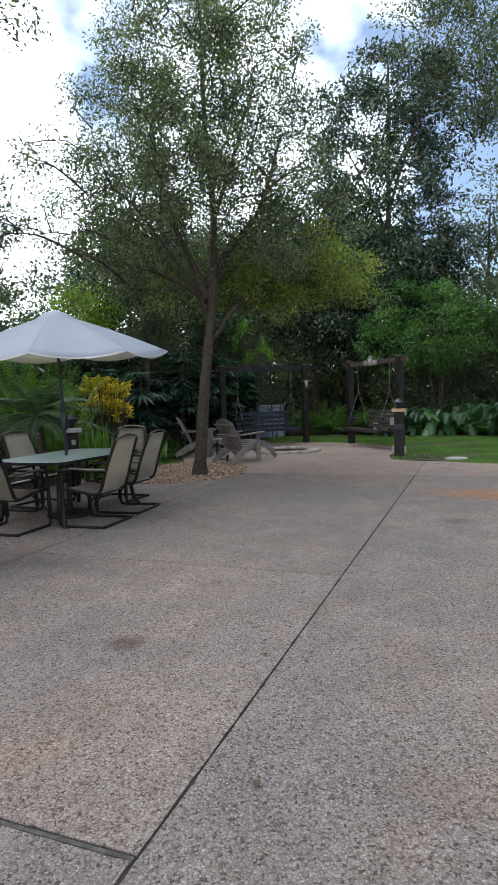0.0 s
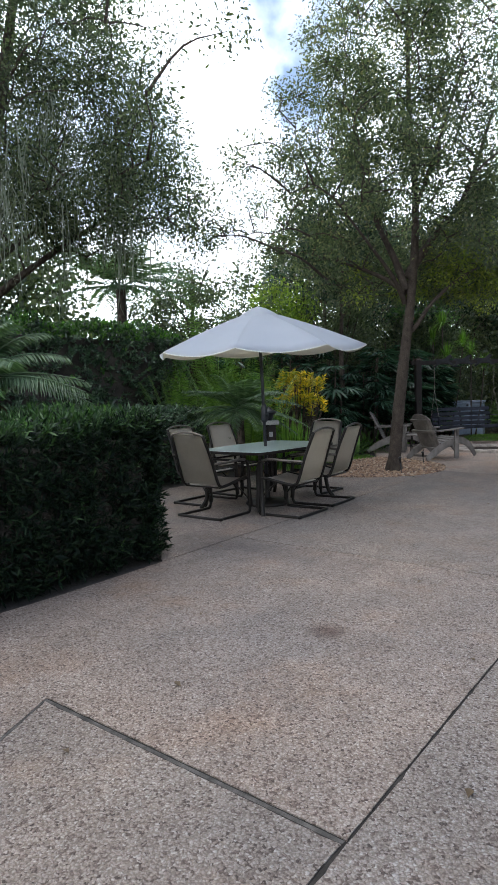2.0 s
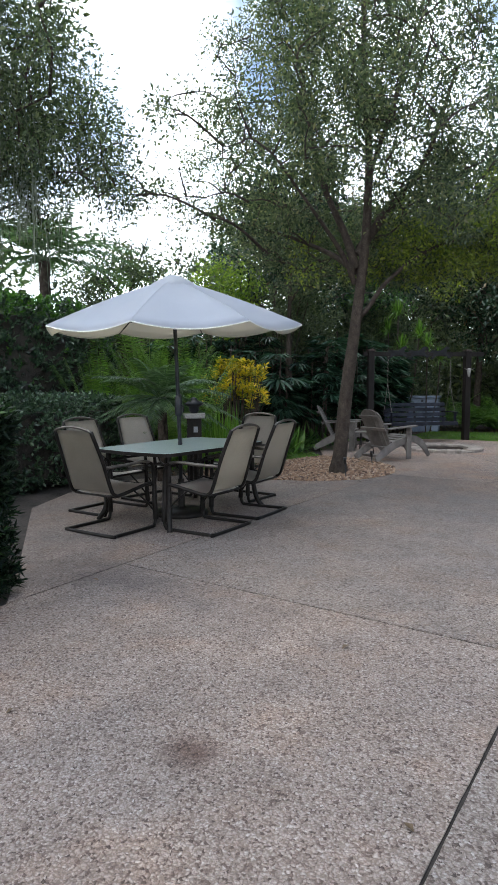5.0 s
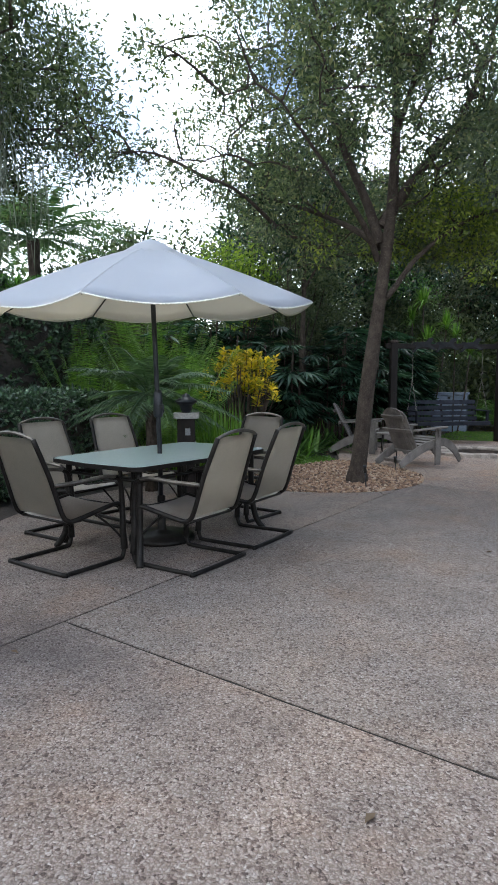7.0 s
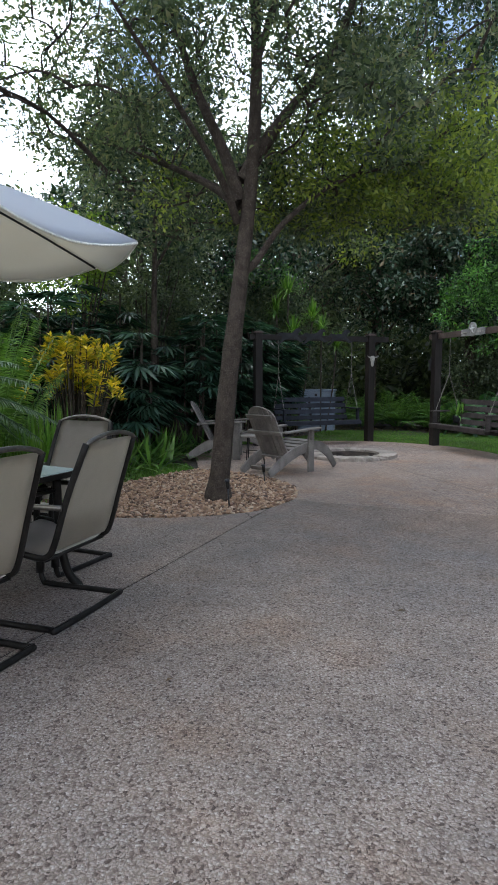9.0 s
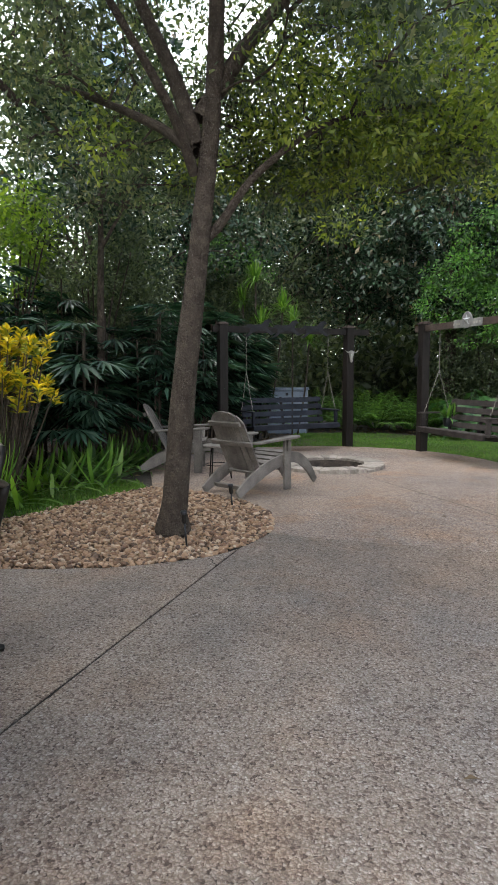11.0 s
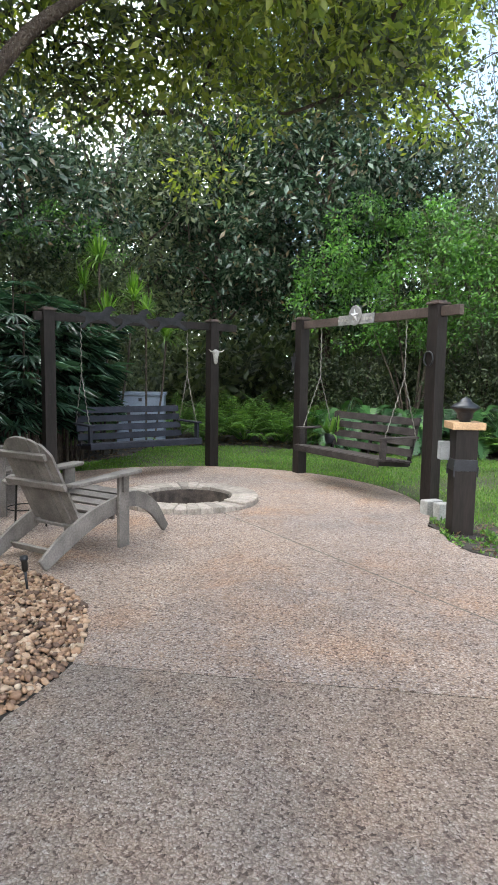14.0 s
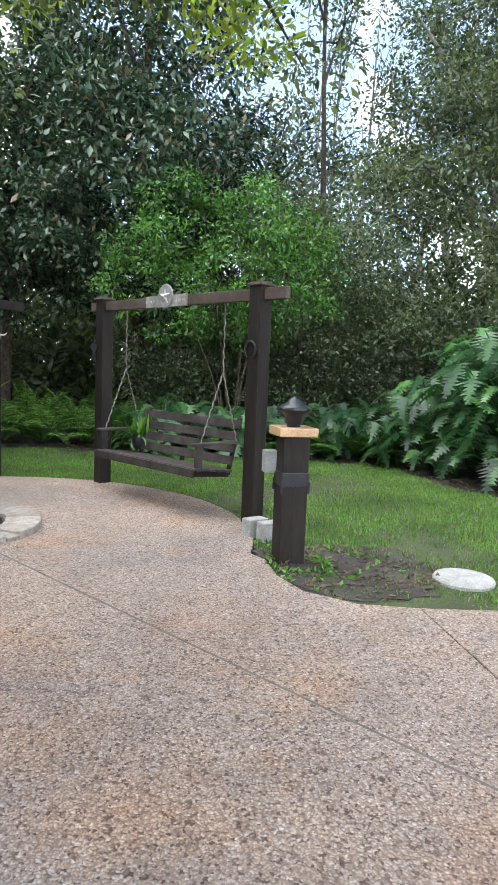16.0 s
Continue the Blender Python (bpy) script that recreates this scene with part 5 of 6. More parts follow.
# ---- garden odds ----
def path_light(x, y, h=0.2):
    root = thing("path_light", pose(x, y, 0, 3, -4, 20), "small solar path light staked among the river rocks", "garden light", "path lights")
    tube("stake", [(0, 0, -0.03), (0, 0, h)], 0.008, M_BLACK, root, 8)
    bm = bmesh.new()
    lathe(bm, [(0.016, h - 0.02), (0.02, h), (0.018, h + 0.05)], 12)
    part("lens", bm, M_BRONZE, root, "smoked dark lens")
    bm = bmesh.new()
    lathe(bm, [(0.024, h + 0.05), (0.026, h + 0.06), (0.022, h + 0.075), (0.004, h + 0.078)], 14)
    part("cap", bm, M_BLACK, root)


path_light(-4.38, 9.31)
path_light(-4.63, 10.74, 0.15)
deck = thing("storage_box", pose(-6.68, 18.6, 0, 0, 0, 14), "blue-grey lidded storage box behind the swing", "storage box")
part("body", boxed((0.86, 0.6, 0.94), pose(0, 0, 0.44), 0.02), M_BOX, deck)
part("lid", boxed((0.92, 0.66, 0.06), pose(0, 0, 0.945), 0.02), M_BOX, deck)
part("latch", boxed((0.06, 0.02, 0.06), pose(0, -0.31, 0.84), 0.004), M_BLACK, deck, "dark latch")
part("panel_rib", boxed((0.03, 0.012, 0.7), pose(-0.25, -0.303, 0.45), 0.004), M_BOX, deck)
part("panel_rib", boxed((0.03, 0.012, 0.7), pose(0.25, -0.303, 0.45), 0.004), M_BOX, deck)

# ---- the young oak in the bed ----
OAK = (-4.67, 9.61, 0)
limbs = [
    ([(0, 0, -0.1), (0.0, 0.0, 0.02), (0.03, 0.01, 0.3), (0.11, 0.04, 1.2), (0.21, 0.09, 2.1), (0.30, 0.12, 2.9), (0.36, 0.14, 3.6), (0.40, 0.1, 4.6), (0.36, 0.0, 5.8), (0.3, 0.1, 7.3)], 0.128, 0.03),
    ([(-0.02, -0.01, -0.06), (-0.055, -0.03, 0.02), (-0.02, -0.01, 0.16), (0.02, 0.0, 0.34)], 0.08, 0.08),
    ([(0.04, 0.02, -0.06), (0.075, 0.02, 0.02), (0.05, 0.01, 0.16), (0.03, 0.0, 0.34)], 0.075, 0.08),
    ([(0.19, 0.09, 2.25), (0.36, 0.18, 2.42), (0.62, 0.38, 2.85), (1.1, 0.8, 3.3), (1.8, 1.4, 3.55)], 0.046, 0.012),
    ([(0.22, 0.10, 3.0), (0.06, 0.05, 3.5), (-0.25, -0.1, 4.3), (-0.5, -0.3, 5.5)], 0.075, 0.018),
    ([(0.24, 0.11, 3.2), (0.55, 0.3, 3.75), (1.1, 0.4, 4.4), (1.5, 0.5, 5.6)], 0.075, 0.018),
    ([(0.21, 0.10, 2.95), (-0.2, 0.2, 3.25), (-0.9, 0.2, 3.6), (-1.7, 0.0, 3.9)], 0.05, 0.014),
    ([(0.20, 0.09, 2.8), (0.2, -0.3, 3.15), (0.1, -0.9, 3.6), (-0.1, -1.6, 4.2)], 0.045, 0.012),
    ([(0.25, 0.11, 3.3), (0.2, 0.7, 3.7), (0.0, 1.4, 4.1), (-0.2, 2.0, 4.3)], 0.045, 0.012),
    ([(0.38, 0.1, 4.2), (0.9, -0.3, 4.9), (1.4, -0.7, 5.6)], 0.04, 0.012),
]
low = crown_points(300, (0.0, 0.1, 4.3), (2.75, 2.6, 1.6), 0.45, 0.9, 0.34, 1.0)
high = crown_points(310, (0.2, 0.0, 6.2), (1.85, 1.8, 2.5), 0.4, 0.9, 0.36, 2.0)
# clumps on one side that take the lit leaf colour
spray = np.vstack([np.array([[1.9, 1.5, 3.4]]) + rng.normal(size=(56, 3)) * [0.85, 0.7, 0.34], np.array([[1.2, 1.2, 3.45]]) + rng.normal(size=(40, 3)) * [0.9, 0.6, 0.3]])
inner = np.array([[0.7, 1.5, 3.45]]) + rng.normal(size=(80, 3)) * [1.0, 0.7, 0.3]
inner[:, 2] = np.maximum(inner[:, 2], 3.05)
low = low[~((low[:, 2] < 3.7) & (low[:, 1] < 0.5) & (np.abs(low[:, 0] - 0.3) < 1.1))]
crown = np.vstack([low, high, inner])
spray[:, 2] = np.maximum(spray[:, 2], 2.75)
spray[:, 0] = np.minimum(spray[:, 0], 2.3 + 0.3 * rng.random(len(spray)))
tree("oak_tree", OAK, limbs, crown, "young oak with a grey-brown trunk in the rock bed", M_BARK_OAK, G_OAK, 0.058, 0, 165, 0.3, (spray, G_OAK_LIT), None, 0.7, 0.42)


# ---- hedges ----
def hedge(name, x0, x1, y0, y1, h, n, leaf, width, mat, top_mat, label, lump=0.08, per=13):
    """A clipped hedge: a dark core wrapped in leafy sprigs, rounded and uneven. Sprigs facing up take the lit leaf
    colour.
    """
    root = thing(name, pose((x0 + x1) / 2, (y0 + y1) / 2, 0), label, "hedge", "clipped hedges")
    hx, hy = (x1 - x0) / 2, (y1 - y0) / 2
    # solid dark box added to stop see-through and stand for inner shade
    part("inner_core", boxed((2 * hx - 0.34, 2 * hy - 0.34, h - 0.25), pose(0, 0, (h - 0.25) / 2 + 0.02), 0.08), M_SOIL_AND_CORE, root, "solid dark box put in for the shaded inside")
    A = np.array([2 * hy * h, 0.35 * 2 * hy * h, 2 * hx * h, 2 * hx * h, 4 * hx * hy])
    pick = rng.choice(5, n, p=A / A.sum())
    u, v = rng.uniform(-1, 1, (2, n))
    z = 0.03 + (v * 0.5 + 0.5) * (h - 0.03)
    P = np.select([(pick == f)[:, None] for f in range(5)], [
        np.c_[np.full(n, hx), u * hy, z], np.c_[np.full(n, -hx), u * hy, z],
        np.c_[u * hx, np.full(n, hy), z], np.c_[u * hx, np.full(n, -hy), z], np.c_[u * hx, v * hy, np.full(n, h)]])
    r = 0.2
    core = np.c_[P[:, 0].clip(r - hx, hx - r), P[:, 1].clip(r - hy, hy - r), np.minimum(P[:, 2], h - r)]
    N = unit(P - core)
    wob = np.array([lump * noise.noise(Vector(p * 1.4)) + 0.6 * lump * noise.noise(Vector(p * 4.3)) for p in P])
    P = core + N * (r + wob - 0.05 * rng.random(n) - 0.16 * np.clip(0.4 - P[:, 2], 0, 1))[:, None]
    axis = unit(N + [0, 0, 0.35] + rand_dirs(n) * 0.55)
    # the more a sprig faces up, the likelier its lit leaf colour
    upward = rng.random(n) < np.clip(1.15 * N[:, 2] - 0.1, 0.03, 0.85)
    for key, k, m in (("foliage", ~upward, mat), ("top_foliage", upward, top_mat)):
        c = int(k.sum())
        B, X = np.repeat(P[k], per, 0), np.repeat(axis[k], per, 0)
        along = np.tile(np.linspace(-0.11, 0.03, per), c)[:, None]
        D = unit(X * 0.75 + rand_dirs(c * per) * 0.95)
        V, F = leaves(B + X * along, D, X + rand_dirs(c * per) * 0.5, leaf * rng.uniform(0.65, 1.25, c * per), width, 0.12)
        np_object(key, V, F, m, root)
    return root


hedge("hedge", -4.8, -3.72, -3.2, 3.58, 1.24, 8200, 0.075, 0.2, G_HEDGE, G_HEDGE_LIT, "dense dark green clipped hedge beside the patio")
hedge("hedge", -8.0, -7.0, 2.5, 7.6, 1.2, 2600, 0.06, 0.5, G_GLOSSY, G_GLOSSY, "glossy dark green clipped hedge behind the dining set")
# brighter shrub leaf on the tall hedge puts light on its top
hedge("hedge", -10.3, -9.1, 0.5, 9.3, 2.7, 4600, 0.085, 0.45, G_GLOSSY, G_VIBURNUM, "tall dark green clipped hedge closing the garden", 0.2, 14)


# ---- palms, ferns and other planting ----
def feather_plant(name, at, n, length, rise, arch, leaflets, lf, lw, mat, label, category, trunk=0.0, r_trunk=0.06, spread=0.25, hang=0.25, taper=0.5, stalk=None, group=""):
    root = thing(name, pose(*at), label, category, group)
    ls, st = [], []
    for i in range(n):
        a = 2 * math.pi * i / n + rng.normal() * 0.25
        rs = rise[0] + (rise[1] - rise[0]) * rng.random()
        L = length * rng.uniform(0.75, 1.1)
        b = (spread * rng.random() * math.cos(a), spread * rng.random() * math.sin(a), trunk)
        pts, lv = frond(b, a, L, rs, arch * rng.uniform(0.8, 1.2), leaflets, lf, lw, taper, hang)
        ls.append(lv)
        st.append(tube_arrays(pts, np.linspace(0.011, 0.003, len(pts)), 4))
    V, F = joined(ls)
    np_object("fronds", V, F, mat, root)
    V, F = joined(st)
    np_object("stalk", V, F, stalk or mat, root, True)["kind"] = "stuff"
    if trunk > 0.25:
        tube("trunk", [(0, 0, -0.05), (0.02, 0, trunk / 2), (0, 0, trunk)], np.array([r_trunk * 1.15, r_trunk, r_trunk * 0.9]), M_BARK, root, 10)
    return root


date = feather_plant("date_palm", (-5.35, 2.62, 0), 30, 1.05, (0.2, 1.3), 0.8, 46, 0.24, 0.08, G_BLUEPALM, "young date palm with arching fronds behind the hedge", "palm", 1.55, 0.16, 0.1, 0.55)
V, F = straps(np.c_[rng.normal(size=(90, 2)) * 0.1, 1.25 + 0.45 * rng.random(90)], rng.random(90) * 6.28, 0.35, 1.1, 0.07, 0.7)
np_object("boot_fibre", V, F, G_FIBRE, date)["label"] = "orange-brown fibre at the crown"
pts = [frond((0, 0, 1.5), a, 1.1, -0.3, 1.0, 26, 0.26, 0.05, 0.5, 0.6)[1] for a in (-0.2, -1.0, 0.5, -1.8)]
V, F = joined(pts)
np_object("dry_fronds", V, F, G_DEAD, date)["label"] = "grey-brown hanging dead fronds"

feather_plant("date_palm", (-6.32, 7.55, 0), 34, 0.95, (-0.1, 1.3), 0.85, 44, 0.2, 0.07, G_BLUEPALM, "small date palm with arching grey-green fronds behind the table", "palm", 1.15, 0.07, 0.05)
areca_places = ((-7.0, 8.6, 16, 2.1), (-7.6, 9.3, 20, 2.4), (-8.3, 8.2, 14, 2.2), (-8.6, 9.6, 14, 2.6))
for x, y, n, L in areca_places:
    feather_plant("areca_palm", (x, y, 0), n, L, (1.15, 1.52), 0.42, 54, 0.24, 0.07, G_PALM, "clumping feather palm with light green fronds", "palm", 0.1, 0.05, 0.3, 0.65, 0.5, None, "feather palms behind the dining set")


def strap_plant(name, at, n, length, width, mat, label, group="", rise=(0.7, 1.35), spread=0.14):
    root = thing(name, pose(*at), label, "plant", group)
    V, F = straps(np.c_[rng.normal(size=(n, 2)) * spread, np.zeros(n)], rng.random(n) * 6.28, length * rng.uniform(0.6, 1.1, n), rng.uniform(*rise, n), width)
    np_object("leaves", V, F, mat, root)
    return root


for x, y in ((-6.25, 8.9), (-6.75, 8.7), (-6.5, 9.25), (-7.0, 9.4)):
    strap_plant("strap_leaf_plant", (x, y, 0), 110, 1.05, 0.022, G_GRASSY, "tall bright green grassy plant behind the dining set", "tall grassy plants", (1.1, 1.5))
for x, y in ((-6.75, 10.1), (-7.0, 10.8), (-6.65, 11.35), (-7.2, 11.6), (-7.1, 9.8), (-6.95, 12.1), (-7.6, 10.4), (-7.1, 12.6), (-7.35, 12.2), (-6.95, 13.2), (-7.2, 11.9)):
    strap_plant("bromeliad", (x, y, 0), 46, 0.75, 0.045, G_GRASSY if y < 11.2 else G_FERN, "clump of arching green strap leaves at the lawn edge", "strap-leaf clumps", (0.4, 1.3))


def croton(at):
    root = thing("croton", pose(*at), "croton shrub with bright yellow leaves", "shrub")
    st, ls = [], []
    tops = np.c_[rng.normal(size=(80, 2)) * 0.3, rng.uniform(1.25, 1.95, 80)]
    tops[:, 2] -= 0.5 * np.hypot(tops[:, 0], tops[:, 1])
    for t in tops:
        st.append(tube_arrays(smooth_path([(t[0] * 0.2, t[1] * 0.2, 0), (t[0] * 0.7, t[1] * 0.7, t[2] * 0.6), t], 4), np.linspace(0.014, 0.006, 9), 5))
        n = 26
        a = rng.random(n) * 6.28
        D = np.c_[np.cos(a), np.sin(a), rng.uniform(0.1, 1.4, n)]
        ls.append(leaves(t + np.c_[np.zeros((n, 2)), -0.16 * rng.random(n)], D, np.tile([0, 0, 1.0], (n, 1)) + rng.normal(size=(n, 3)) * 0.3, 0.085 + 0.04 * rng.random(n), 0.36, 0.2, 0.12))
    V, F = joined(ls)
    np_object("leaves", V, F, G_CROTON, root)
    V, F = joined(st)
    np_object("stem", V, F, M_BARK, root, True)["kind"] = "stuff"


croton((-7.08, 10.27, 0))


def lady_palm(at, n, h, r, label_mat=None, hang=0.0):
    root = thing("lady_palm", pose(*at), "dense clump of dark green lady palms with fan leaves", "palm", "lady palm clumps")
    canes, P, A = [], [], []
    for i in range(n):
        a, q = rng.random() * 6.28, r * math.sqrt(rng.random())
        x, y = q * math.cos(a), q * math.sin(a)
        z = h * rng.uniform(0.5, 1.0)
        lx, ly = x * 1.15, y * 1.15
        canes.append(tube_arrays(np.array([(x, y, -0.05), ((x + lx) / 2, (y + ly) / 2, z / 2), (lx, ly, z)]), 0.014, 5))
        for k in range(9):
            b = rng.random() * 6.28
            zz = z * rng.uniform(0.45, 1.02)
            st = rng.uniform(0.15, 0.35)
            d = np.array([math.cos(b), math.sin(b), rng.uniform(-0.1, 0.55)])
            p0 = np.array([x + (lx - x) * zz / z, y + (ly - y) * zz / z, zz])
            canes.append(tube_arrays(np.array([p0, p0 + d * st * 0.5 + [0, 0, 0.03], p0 + d * st]), 0.004, 4))
            P.append(p0 + d * st)
            A.append(d + [0, 0, -0.25])
    V, F = fans(np.array(P), np.array(A), 0.42 * rng.uniform(0.8, 1.2, len(P)), 10, 0.15)
    np_object("fan_leaves", V, F, G_DARK, root)
    V, F = joined(canes)
    np_object("cane_clump", V, F, M_BARK, root, True)
    return root


for x, y, n, h, r in ((-7.9, 12.3, 22, 2.1, 0.7), (-8.6, 11.2, 22, 2.3, 0.7), (-7.7, 13.7, 22, 2.2, 0.6), (-9.0, 13.0, 22, 2.8, 0.8), (-7.1, 14.9, 16, 1.9, 0.45), (-7.1, 16.35, 24, 2.35, 0.36), (-7.35, 16.0, 18, 2.3, 0.45), (-7.9, 15.8, 22, 2.7, 0.7), (-9.6, 11.8, 18, 2.6, 0.7), (-8.2, 10.2, 14, 1.6, 0.5)):
    lady_palm((x, y, 0), n, h, r)

for x, y, L in ((-5.6, 19.3, 1.3), (-4.9, 19.6, 1.5), (-4.1, 19.5, 1.4), (-3.5, 19.2, 1.2), (-5.3, 20.3, 1.7), (-4.4, 20.4, 1.8), (-2.9, 19.4, 1.3), (-6.5, 20.2, 1.7), (-3.3, 20.3, 1.6), (-2.2, 18.9, 0.9), (-0.4, 18.7, 0.8), (-0.9, 18.8, 0.8), (0.2, 18.5, 0.7), (-7.2, 19.0, 1.5), (-7.6, 17.6, 1.4), (-1.4, 19.0, 0.9), (0.7, 18.2, 0.7)):
    feather_plant("fern", (x, y, 0), 24, L, (0.5, 1.35), 0.85, 26, 0.17, 0.24, G_FERN, "large green sword fern at the back of the lawn", "fern", 0.05, 0.05, 0.2, 0.12, 0.75, None, "ferns behind the lawn")


def lobed_leaf(base, az, size, rise, arch):
    """One broad heart-shaped leaf, cut deeply into rounded lobes, drooping from its stalk."""
    n = 19
    t = np.linspace(0, 1, n)
    out = size * (t * math.cos(rise) + 0.1 * arch * t**2)
    up = size * (t * math.sin(rise) - 0.45 * arch * t**2)
    ahead = np.array([math.cos(az), math.sin(az), 0])
    S = np.array([-math.sin(az), math.cos(az), 0])
    mid = np.asarray(base) + ahead * out[:, None] + np.array([0, 0, 1]) * up[:, None]
    T = unit(np.gradient(mid, axis=0))
    w = size * 0.56 * (1 - 0.75 * t**1.4) * np.where(np.arange(n) % 2 == 0, 0.2, 1.0) * (1 + 0.2 * rng.normal(size=n))
    w[-1] = size * 0.01
    sweep = np.where(np.arange(n) % 2 == 0, 0.02, 0.16) * size * (t - 0.25) * 1.5
    tilt = rng.normal() * 0.25
    V = [mid]
    for sg in (1, -1):
        V.append(mid + S * (sg * w)[:, None] + T * sweep[:, None] + np.array([0, 0, 1]) * ((0.22 + sg * tilt) * w * 0.6 - 0.5 * w**2 / size)[:, None])
    F = []
    for k in range(n - 1):
        F.append((k, k + 1, n + k + 1, n + k))
        F.append((k + 1, k, 2 * n + k, 2 * n + k + 1))
    return np.vstack(V), np.array(F)


def philodendron(at, n, reach, h, size):
    root = thing("split_leaf_philodendron", pose(*at), "split-leaf philodendron with large glossy lobed leaves", "plant", "philodendrons")
    ls, st = [], []
    for i in range(n):
        a = rng.random() * 6.28
        q = reach * math.sqrt(rng.random())
        tip = np.array([q * math.cos(a), q * math.sin(a), h * rng.uniform(0.2, 1.0) * (1 - 0.35 * q / reach)])
        st.append(tube_arrays(smooth_path([(0.1 * math.cos(a), 0.1 * math.sin(a), 0), tip * [0.6, 0.6, 0.75], tip], 4), np.linspace(0.012, 0.006, 9), 5))
        s = size * rng.uniform(0.65, 1.1)
        ls.append(lobed_leaf(tip, a + rng.normal() * 0.6, s, rng.uniform(-1.2, -0.1), rng.uniform(0.3, 1.1)))
    V, F = joined(ls)
    np_object("leaves", V, F, G_PHILO, root)
    V, F = joined(st)
    np_object("stalk", V, F, G_PHILO, root, True)["kind"] = "stuff"


for x, y, n, r, h, s in ((1.95, 16.4, 460, 1.15, 2.7, 0.34), (2.9, 15.6, 460, 1.2, 3.0, 0.34), (1.2, 17.6, 260, 0.9, 1.6, 0.3), (-2.9, 18.6, 90, 0.7, 1.1, 0.28), (-2.0, 18.9, 100, 0.8, 1.0, 0.28), (0.1, 19.0, 150, 1.1, 1.2, 0.3), (-1.0, 19.2, 120, 0.9, 1.1, 0.28), (3.6, 17.2, 70, 1.3, 2.6, 0.6), (2.2, 18.2, 50, 1.0, 2.0, 0.55)):
    philodendron((x, y, 0), n, r, h, s)
def dracaena(at, canes):
    root = thing("dracaena", pose(*at), "spiky dracaena rosettes on bare canes", "plant", "dracaenas")
    for dx, dy, h in canes:
        tube("cane", smooth_path([(dx * 0.3, dy * 0.3, -0.05), (dx * 0.8, dy * 0.6, h * 0.5), (dx, dy, h)], 4), 0.018, M_BARK, root, 7)
        V, F = straps(np.c_[rng.normal(size=(60, 2)) * 0.02 + [dx, dy], h + 0.12 * rng.random(60)], rng.random(60) * 6.28, 0.5 * rng.uniform(0.7, 1.1, 60), rng.uniform(-0.1, 1.4, 60), 0.032, 0.6)
        np_object("rosette", V, F, G_GRASSY, root)


dracaena((-6.9, 17.2, 0), ((0.0, 0.0, 3.1), (0.5, 0.2, 2.5), (-0.4, 0.3, 2.7), (0.2, -0.2, 2.2)))
dracaena((-6.35, 17.9, 0), ((0.0, 0.0, 2.3), (0.3, 0.2, 1.9)))
# the dangling pot plant on the swing
pot = thing("potted_fern", pose(-3.02, 15.62, 0.44), "small green plant in a dark pot on the swing", "plant")
bm = bmesh.new()
lathe(bm, [(0.06, 0), (0.075, 0.05), (0.085, 0.13), (0.08, 0.14)], 16)
part("pot", bm, M_BLACK, pot, smooth=True)
V, F = straps(np.c_[rng.normal(size=(50, 2)) * 0.03, np.full(50, 0.12)], rng.random(50) * 6.28, 0.34, rng.uniform(0.3, 1.4, 50), 0.03)
np_object("leaves", V, F, G_FERN, pot)

# shrubs and trees behind
shrub("viburnum", (-1.75, 19.6, 3.1), (1.85, 1.3, 1.5), 170, 0.08, G_VIBURNUM, "large bright green leafy shrub behind the swing", shell=0.7, per=110, puff=0.29, stems=9, lit=None)
shrub("viburnum", (-0.2, 20.2, 3.0), (1.9, 1.3, 1.7), 130, 0.085, G_OAK_FAR, "tall dark green shrub behind the swing", per=110, puff=0.36, stems=9)
# dark leaf below, bright leaf above: a top lit by colour
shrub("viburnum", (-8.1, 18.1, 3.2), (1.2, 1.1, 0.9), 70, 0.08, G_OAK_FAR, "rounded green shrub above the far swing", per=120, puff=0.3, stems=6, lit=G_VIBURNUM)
shrub("privet", (-8.8, 14.4, 3.6), (1.5, 1.5, 1.2), 90, 0.08, G_OAK_FAR, "dark shrub behind the lady palms", per=110, puff=0.33)
shrub("privet", (-10.6, 11.2, 2.2), (1.5, 1.5, 1.7), 110, 0.08, G_OAK_FAR, "tall untrimmed green hedge shrub", "shrub", 100, 0.3)
shrub("lime_shrub", (-8.9, 12.5, 3.35), (0.75, 0.75, 0.85), 34, 0.085, G_LIME, "lime green leafy shrub rising over the lady palms", per=90, puff=0.26, stems=5)


def simple_limbs(h, r, lean=(0.0, 0.0), forks=5, spread=2.0, first=0.35):
    out = [([(0, 0, -0.1), (lean[0] * 0.3, lean[1] * 0.3, h * 0.35), (lean[0] * 0.7, lean[1] * 0.7, h * 0.65), (lean[0], lean[1], h * 0.95)], r, r * 0.2)]
    for i in range(forks):
        a = 2 * math.pi * i / forks + rng.random()
        z = h * (first + 0.5 * i / forks)
        f = z / h
        b = np.array([lean[0] * f, lean[1] * f, z])
        out.append(([b, b + [spread * 0.4 * math.cos(a), spread * 0.4 * math.sin(a), h * 0.1], b + [spread * math.cos(a), spread * math.sin(a), h * 0.22]], r * 0.4, r * 0.1))
    return out


